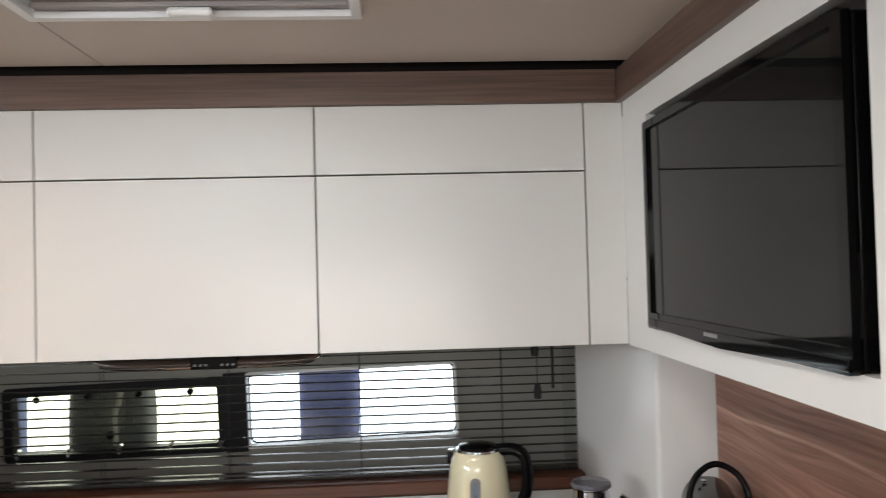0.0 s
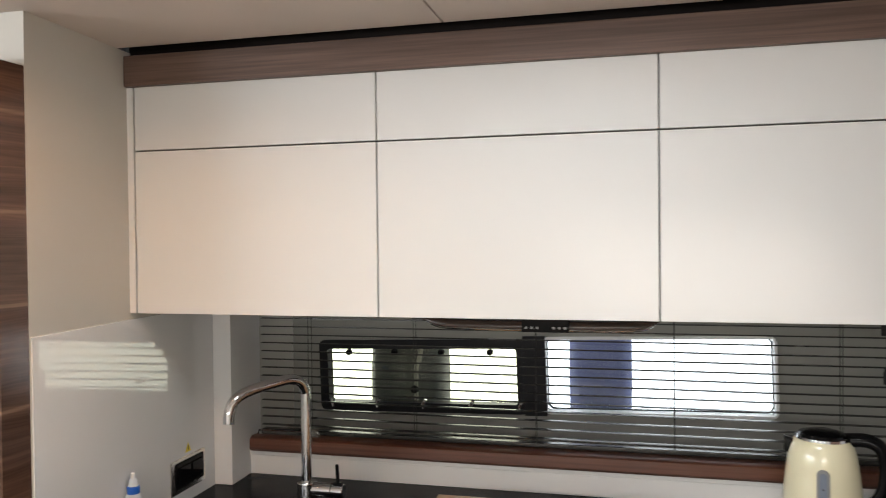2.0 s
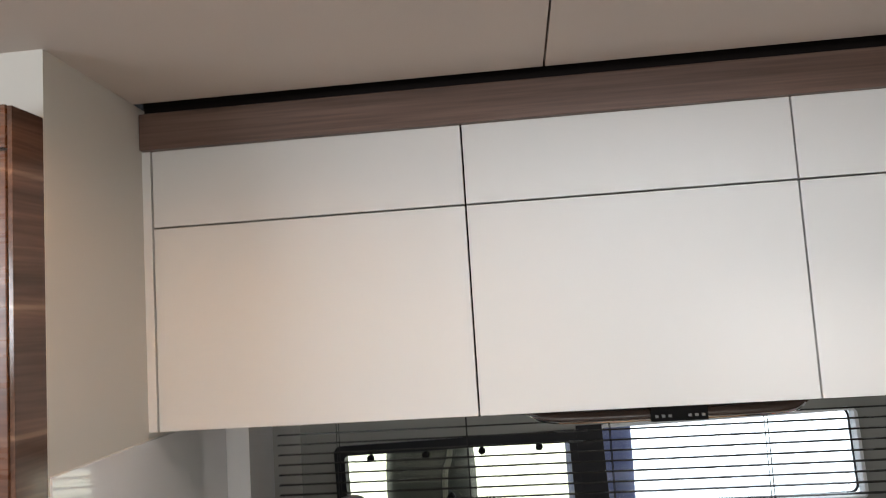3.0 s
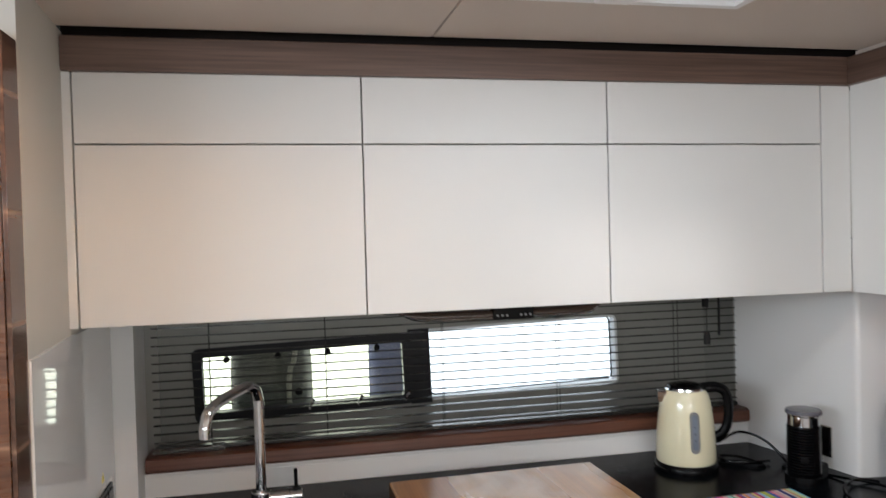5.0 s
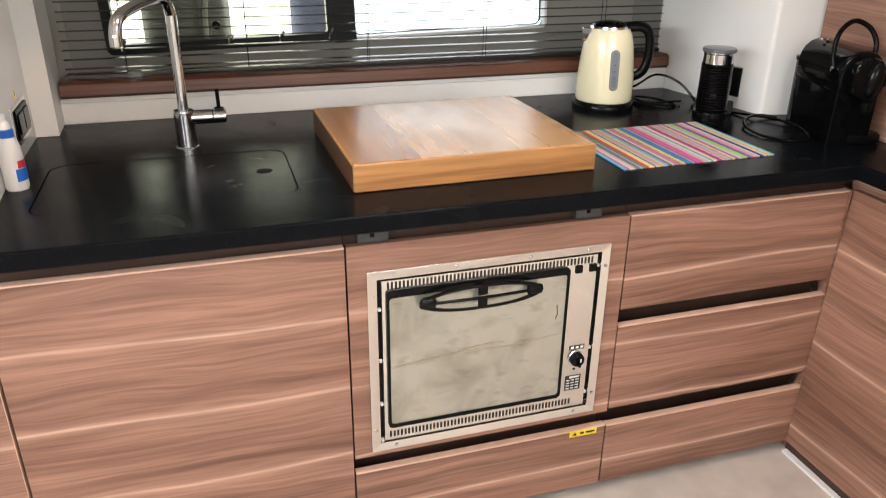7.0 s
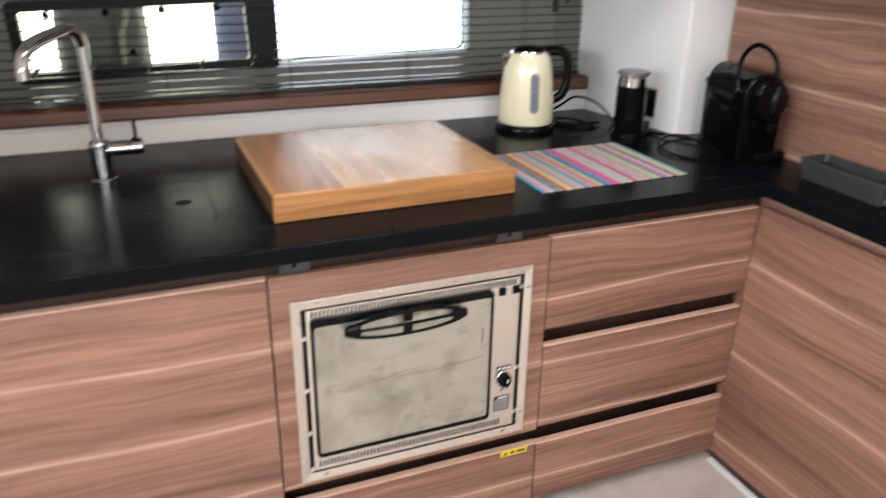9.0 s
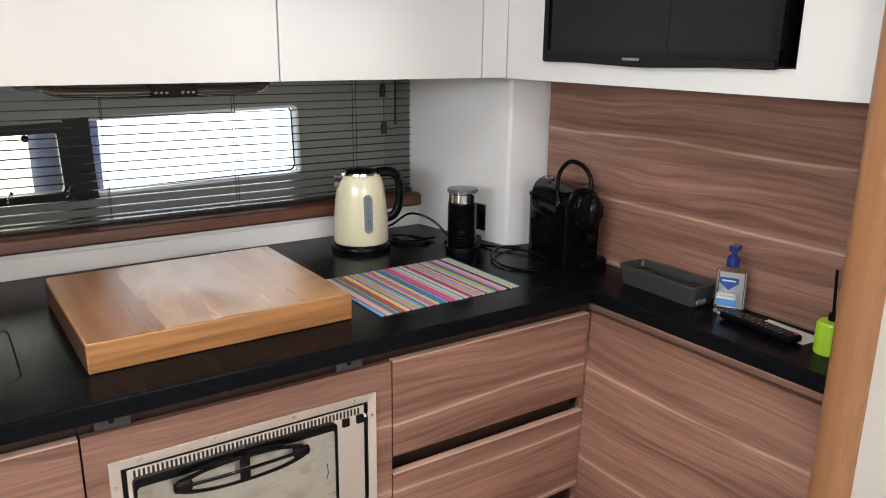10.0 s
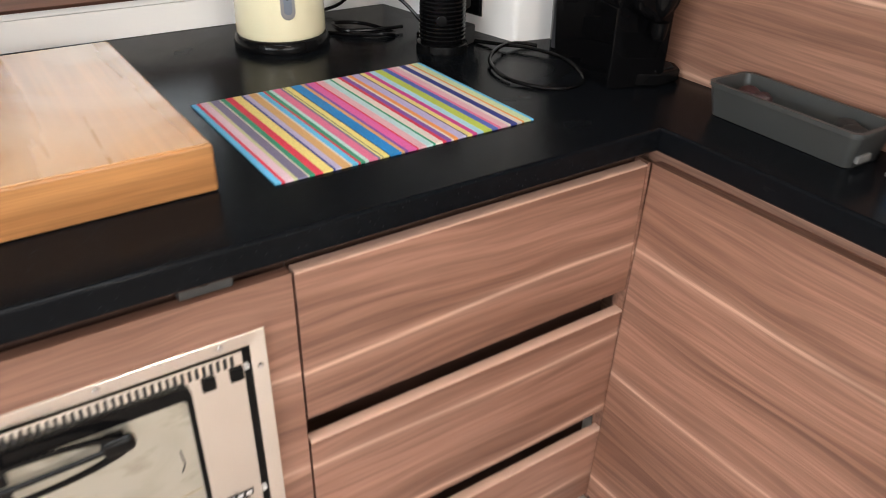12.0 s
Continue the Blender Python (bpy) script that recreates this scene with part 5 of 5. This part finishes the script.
part("button", lathe([(0.011, 0), (0.011, 0.002), (0.009, 0.003), (0, 0.003)], 20, None, Matrix.Translation((0.490 - 0.0265, 1.900 - 0.0375, 0.968)) @ Matrix.Rotation(radians(35) * -1, 4, "Z") @ Matrix.Rotation(radians(90), 4, "X")), "black", fr)
part("connector", moved(prism([(0.030, -0.020), (0.078, -0.012), (0.078, 0.012), (0.030, 0.020)], 2, 0.9005, 0.938, 0.004), FM @ Matrix.Rotation(radians(12), 4, "Z")), "black_matt", fr)
# black block standing in for the outlet behind the frother
part("side_grip", moved(box(0.040, 0.058, -0.012, 0.012, 0.905, 1.02, 0.004), FM @ Matrix.Rotation(radians(28), 4, "Z")), "black_matt", fr)

# ---- coffee machine ----
cm = thing("coffee_machine", (0.70, 1.66, ZW), "small glossy black capsule coffee machine with carry handle", "coffee machine")
CMX = Matrix.Translation((0.616, 1.548, 0)) @ Matrix.Rotation(radians(-15), 4, "Z")
LOW = [(-0.004, 0.902), (0.215, 0.902), (0.225, 1.000), (0.234, 1.045), (-0.006, 1.045)]
BARREL = [(-0.003, 1.042), (-0.007, 1.060), (-0.007, 1.092), (-0.003, 1.112), (0.006, 1.130), (0.020, 1.143), (0.038, 1.150), (0.068, 1.150), (0.086, 1.143), (0.100, 1.130), (0.109, 1.112), (0.113, 1.092), (0.113, 1.060), (0.109, 1.042)]
part("body", moved(prism(LOW, 0, -0.005, 0.110, 0.005), CMX), "black_gloss", cm, "glossy black lower shell")
part("upper_shell", moved(prism(BARREL, 1, -0.008, 0.236, 0.009), CMX), "black_gloss", cm, "rounded glossy upper shell")
part("seam", moved(box(-0.0078, 0.1138, 0.002, 0.228, 1.0655, 1.0675), CMX), "black", cm)
part("head", moved(prism(rounded(0.012, 0.102, 1.026, 1.138, 0.040, 8), 1, -0.036, -0.006, 0.012), CMX), "black_gloss", cm, "rounded brewing head")
bm = bmesh.new()
bmesh.ops.create_uvsphere(bm, u_segments=20, v_segments=12, radius=1, matrix=CMX @ Matrix.Translation((0.070, -0.036, 1.082)) @ Matrix.Rotation(radians(8), 4, "Y") @ Matrix.Diagonal((0.022, 0.016, 0.050, 1)))
part("lever", bm, "black", cm, "smooth capsule lever")
part("nozzle", moved(lathe([(0.010, 0.992), (0.013, 1.0), (0.015, 1.022), (0, 1.022)], 18, None, Matrix.Translation((0.068, -0.028, 0))), CMX), "black", cm)
part("mesh_panel", moved(box(0.012, 0.098, -0.003, 0.003, 0.935, 1.010), CMX), "black_matt", cm)
part("drip_tray", prism([(0.642, 1.546), (0.700, 1.508), (0.758, 1.512), (0.776, 1.54), (0.766, 1.60), (0.655, 1.60)], 2, 0.902, 0.926, 0.004), "black", cm, "drip tray")
part("grille", prism([(0.662, 1.546), (0.702, 1.520), (0.752, 1.522), (0.764, 1.542), (0.757, 1.555), (0.668, 1.560)], 2, 0.926, 0.928), "black_matt", cm)
part("handle", moved(tube(smooth_path([(-0.006, 0.035, 1.098), (-0.008, 0.050, 1.142), (0.010, 0.070, 1.190), (0.050, 0.082, 1.216), (0.092, 0.078, 1.200), (0.113, 0.066, 1.162), (0.110, 0.055, 1.110)]), 0.0068, 12), CMX), "black", cm, "arched carry handle")
part("handle_pin", moved(lathe([(0.008, 0), (0.008, 0.004), (0, 0.005)], 16, None, Matrix.Translation((-0.009, 0.034, 1.098)) @ Matrix.Rotation(radians(-90), 4, "Y")), CMX), "chrome", cm)
part("water_tank", moved(lathe([(0, 0.902), (0.042, 0.902), (0.044, 1.082), (0, 1.082)], 32, None, Matrix.Translation((0.052, 0.262, 0)) @ Matrix.Diagonal((1, 0.75, 1, 1))), CMX), "tank", cm, "smoky water tank")
part("tank_lid", moved(lathe([(0, 1.082), (0.047, 1.082), (0.047, 1.092), (0, 1.094)], 32, None, Matrix.Translation((0.052, 0.262, 0)) @ Matrix.Diagonal((1, 0.75, 1, 1))), CMX), "black", cm)
for u in (0.060, 0.078):
    part("button", moved(lathe([(0.006, 0), (0.006, 0.003), (0, 0.003)], 14, None, Matrix.Translation((u - 0.04, 0.175, 1.153))), CMX), "chrome", cm)

# ---- short worktop: tray, bottle, remote, card, diffuser ----
tray = thing("storage_tray", (0.715, 1.247, ZW), "dark grey plastic tray on the short worktop", "tray")
TM = Matrix.Translation((0.716, 1.246, 0)) @ Matrix.Rotation(radians(-1.5), 4, "Z")
part("floor", moved(box(-0.036, 0.036, -0.122, 0.122, ZW + 0.001, ZW + 0.004), TM), "grey", tray)


def tray_wall():
    bm = bmesh.new()
    o0, o1 = rounded(-0.040, 0.040, -0.126, 0.126, 0.012), rounded(-0.048, 0.048, -0.134, 0.134, 0.014)
    lip = rounded(-0.0505, 0.0505, -0.1365, 0.1365, 0.016)
    i1, i0 = rounded(-0.0435, 0.0435, -0.1295, 0.1295, 0.010), rounded(-0.0365, 0.0365, -0.1225, 0.1225, 0.010)
    rings = [[bm.verts.new((u, v, h)) for u, v in o] for o, h in ((o0, ZW + 0.001), (o1, 0.949), (lip, 0.950), (lip, 0.957), (i1, 0.957), (i0, ZW + 0.003))]
    n = len(o0)
    for a, b in zip(rings, rings[1:]):
        for q in range(n):
            bm.faces.new((a[q], a[(q + 1) % n], b[(q + 1) % n], b[q]))
    bm.faces.new(rings[0])
    return moved(bm, TM)


part("rim_wall", tray_wall(), "grey", tray)
part("sticker", moved(box(-0.030, 0.002, -0.1330, -0.1265, ZW + 0.009, ZW + 0.020, 0.001), TM), "grey_mid", tray, "pale rounded tag")
for dx, dy, r, mt, nm in ((0.014, 0.097, 0.016, "plum", "dark red"), (0.020, 0.074, 0.013, "plum", "dark red"), (0.018, -0.078, 0.017, "ink", "black"), (0.006, -0.098, 0.017, "ink", "black")):
    bm = bmesh.new()
    bmesh.ops.create_icosphere(bm, subdivisions=2, radius=r, matrix=Matrix.Translation(TM @ Vector((dx, dy, ZW + 0.022 + r * 0.8))) @ Matrix.Diagonal((1, 1.3, 0.8, 1)))
    for v in bm.verts:
        v.co += Vector((noise.noise(v.co * 120), noise.noise(v.co * 130), noise.noise(v.co * 110))) * 0.002
    solid("trinket", bm, mt, "small " + nm + " odd lump lying in the grey tray", "trinket", "", "things in the tray")

bo = thing("sanitiser_bottle", (0.722, 1.050, ZW), "clear sanitiser gel bottle with blue pump and label", "bottle")
SM = Matrix.Translation((0.722, 1.050, 0)) @ Matrix.Rotation(radians(-62), 4, "Z")
part("body", moved(prism(rounded(-0.036, 0.036, -0.019, 0.019, 0.014), 2, ZW + 0.0005, 1.014, 0.005), SM), "gel", bo, "clear gel body")
part("shoulder", moved(lathe([(0.018, 1.013), (0.016, 1.018), (0.014, 1.021), (0.013, 1.028), (0, 1.028)], 24), SM), "gel", bo)
part("collar", moved(lathe([(0.0155, 1.024), (0.0155, 1.046), (0.012, 1.050), (0, 1.050)], 24), SM), "blue_plastic", bo, "blue pump collar")
part("pump_stem", moved(lathe([(0.007, 1.05), (0.007, 1.066), (0, 1.066)], 16), SM), "blue_plastic", bo)
part("pump_head", moved(prism([(-0.010, 1.063), (0.014, 1.063), (0.022, 1.071), (0.021, 1.077), (-0.014, 1.078)], 1, -0.011, 0.011, 0.003), SM @ Matrix.Rotation(radians(75), 4, "Z")), "blue_plastic", bo, "blue pump head")
part("shield_label", moved(prism([(-0.026, 0.998), (0.020, 0.998), (0.020, 0.985), (-0.003, 0.966), (-0.026, 0.985)], 1, -0.0202, -0.0192), SM), "shield_blue", bo, "blue shield label")
part("label_bar", moved(box(-0.020, 0.014, -0.0207, -0.0203, 0.9885, 0.9925), SM), "paper", bo)
part("back_label", moved(box(-0.031, 0.031, 0.0178, 0.0186, 0.908, 1.002), SM), "paper", bo, "white back label")
wl = part("white_label", moved(box(-0.029, 0.018, -0.0202, -0.0193, 0.942, 0.957), SM), "paper", bo)
part("blue_label", moved(box(-0.029, 0.018, -0.0202, -0.0193, 0.924, 0.9415), SM), "label_blue", bo)
fc = bpy.data.curves.new("word", "FONT")
fc.body, fc.size, fc.align_x, fc.align_y, fc.extrude = "ORIGINAL", 0.0095, "CENTER", "CENTER", 0.0001
fc.materials.append(MAT["blue_plastic"])
word = new("label_word", fc)
word.parent = bo
word.matrix_parent_inverse = bo.matrix_basis.inverted()
word.matrix_basis = SM @ Matrix.Translation((-0.0055, -0.0204, 0.9495)) @ Matrix.Rotation(radians(90), 4, "X")

re = thing("remote_control", (0.69, 0.94, ZW), "black television remote control with pale buttons", "remote control")
RM = Matrix.Translation((0.679, 0.932, 0)) @ Matrix.Rotation(radians(-6), 4, "Z")
part("shell", moved(box(-0.023, 0.023, -0.103, 0.103, ZW + 0.003, ZW + 0.021, 0.006, 3), RM), "black", re)
for r in range(13):
    for c in range(4):
        part("button", moved(box(-0.0165 + c * 0.0095, -0.0125 + c * 0.0095, 0.084 - r * 0.0128, 0.088 - r * 0.0128, ZW + 0.020, ZW + 0.0222, 0.0006, 1), RM), "grey_mid" if (2 * r + c) % 3 == 0 else "grey", re)
part("power_button", moved(lathe([(0.005, ZW + 0.020), (0.005, ZW + 0.0232), (0, ZW + 0.0235)], 14, None, Matrix.Translation((0.012, -0.092, 0))), RM), "red", re, "red power button")
solid("card", moved(box(-0.034, 0.036, -0.072, 0.072, ZW + 0.0005, ZW + 0.0025), Matrix.Translation((0.722, 0.890, 0)) @ Matrix.Rotation(radians(-4), 4, "Z")), "paper", "white card lying under the remote control", "card")
df = thing("reed_diffuser", (0.690, 0.766, ZW), "lime green diffuser bottle with a black reed", "diffuser")
DM = Matrix.Translation((0.690, 0.766, 0))
part("bottle", lathe([(0, ZW), (0.030, ZW), (0.032, ZW + 0.004), (0.032, 0.966), (0.028, 0.974), (0.012, 0.976), (0, 0.976)], 32, None, DM), "lime", df)
part("neck", lathe([(0.010, 0.976), (0.010, 0.992), (0, 0.992)], 18, None, DM), "black", df)
part("reed", tube([(0.690, 0.766, 0.985), (0.692, 0.774, 1.09)], 0.0035, 8), "black", df)

# ---- sink end: washing-up bottle, sockets, warning mark ----
sb = thing("washing_up_bottle", (-1.417, 1.740, ZW), "white washing-up bottle with blue cap and printed label", "bottle")
WM = Matrix.Translation((-1.417, 1.740, 0))
part("body", moved(lathe([(0, ZW), (0.022, ZW), (0.0245, ZW + 0.006), (0.0245, 0.965), (0.0225, 0.995), (0.018, 1.012), (0.014, 1.020), (0, 1.020)], 28), WM), "white_plastic", sb)
part("cap_ring", moved(lathe([(0.0155, 1.018), (0.0155, 1.034), (0.013, 1.036), (0, 1.036)], 24), WM), "bright_blue", sb, "bright blue cap ring")
part("nozzle", moved(lathe([(0.012, 1.036), (0.010, 1.050), (0.006, 1.054), (0.0055, 1.068), (0, 1.070)], 20), WM), "white_plastic", sb)


def wrap(r, a0, a1, za, zb):
    bm = bmesh.new()
    rows = [[bm.verts.new((r * math.cos(a), r * math.sin(a), h)) for h in (za, zb)] for a in [radians(a0 + (a1 - a0) * q / 12) for q in range(13)]]
    for a, b in zip(rows, rows[1:]):
        bm.faces.new((a[0], b[0], b[1], a[1]))
    return moved(bm, WM)


part("label", wrap(0.0248, -70, 20, 0.922, 0.950), "bright_blue", sb, "blue label band")
part("label", wrap(0.0249, -55, 0, 0.951, 0.968), "red", sb, "red label band")
so = thing("wall_socket", (-1.445, 2.02, 0.938), "steel socket plate with black insert on the splash panel", "socket", "sockets")
part("plate", box(-1.4458, -1.4405, 1.935, 2.105, 0.936, 1.032, 0.002), "steel_x", so)
si = part("insert", box(-1.4405, -1.4365, 1.955, 2.092, 0.950, 1.022, 0.002), "black", so)
part("rocker", box(-1.4365, -1.4330, 1.965, 2.020, 0.962, 1.010, 0.0015), "black_gloss", si)
part("rocker", box(-1.4365, -1.4330, 2.028, 2.083, 0.962, 1.010, 0.0015), "black_gloss", si)
ws_ = thing("warning_sticker", (-1.4445, 2.02, 1.04), "small yellow triangular warning sticker above the socket", "sticker")
part("label", prism([(2.010, 1.040), (2.040, 1.040), (2.025, 1.066)], 0, -1.4456, -1.4450), "yellow", ws_)
part("mark", box(-1.4450, -1.4447, 2.0235, 2.0265, 1.045, 1.058), "ink", ws_)
CDIR = Vector((0.55 - 0.64, 2.36 - 1.85, 0)).normalized()
QM = Matrix.Translation(Vector((0.64, 1.85, 0)) + CDIR * 0.139) @ Matrix.Rotation(math.atan2(CDIR.y, CDIR.x), 4, "Z")
sr_ = thing("wall_socket", QM @ Vector((0, 0.004, 0.94)), "steel socket plate with black insert on the column", "socket", "sockets")
part("plate", moved(box(-0.045, 0.045, 0.0005, 0.007, 0.940, 1.034, 0.002), QM), "steel_x", sr_)
part("insert", moved(box(-0.0415, 0.041, 0.007, 0.012, 0.944, 1.030, 0.002), QM), "black", sr_)
part("plug", moved(box(-0.020, 0.022, 0.012, 0.045, 0.955, 0.995, 0.006), QM), "black_matt", sr_)
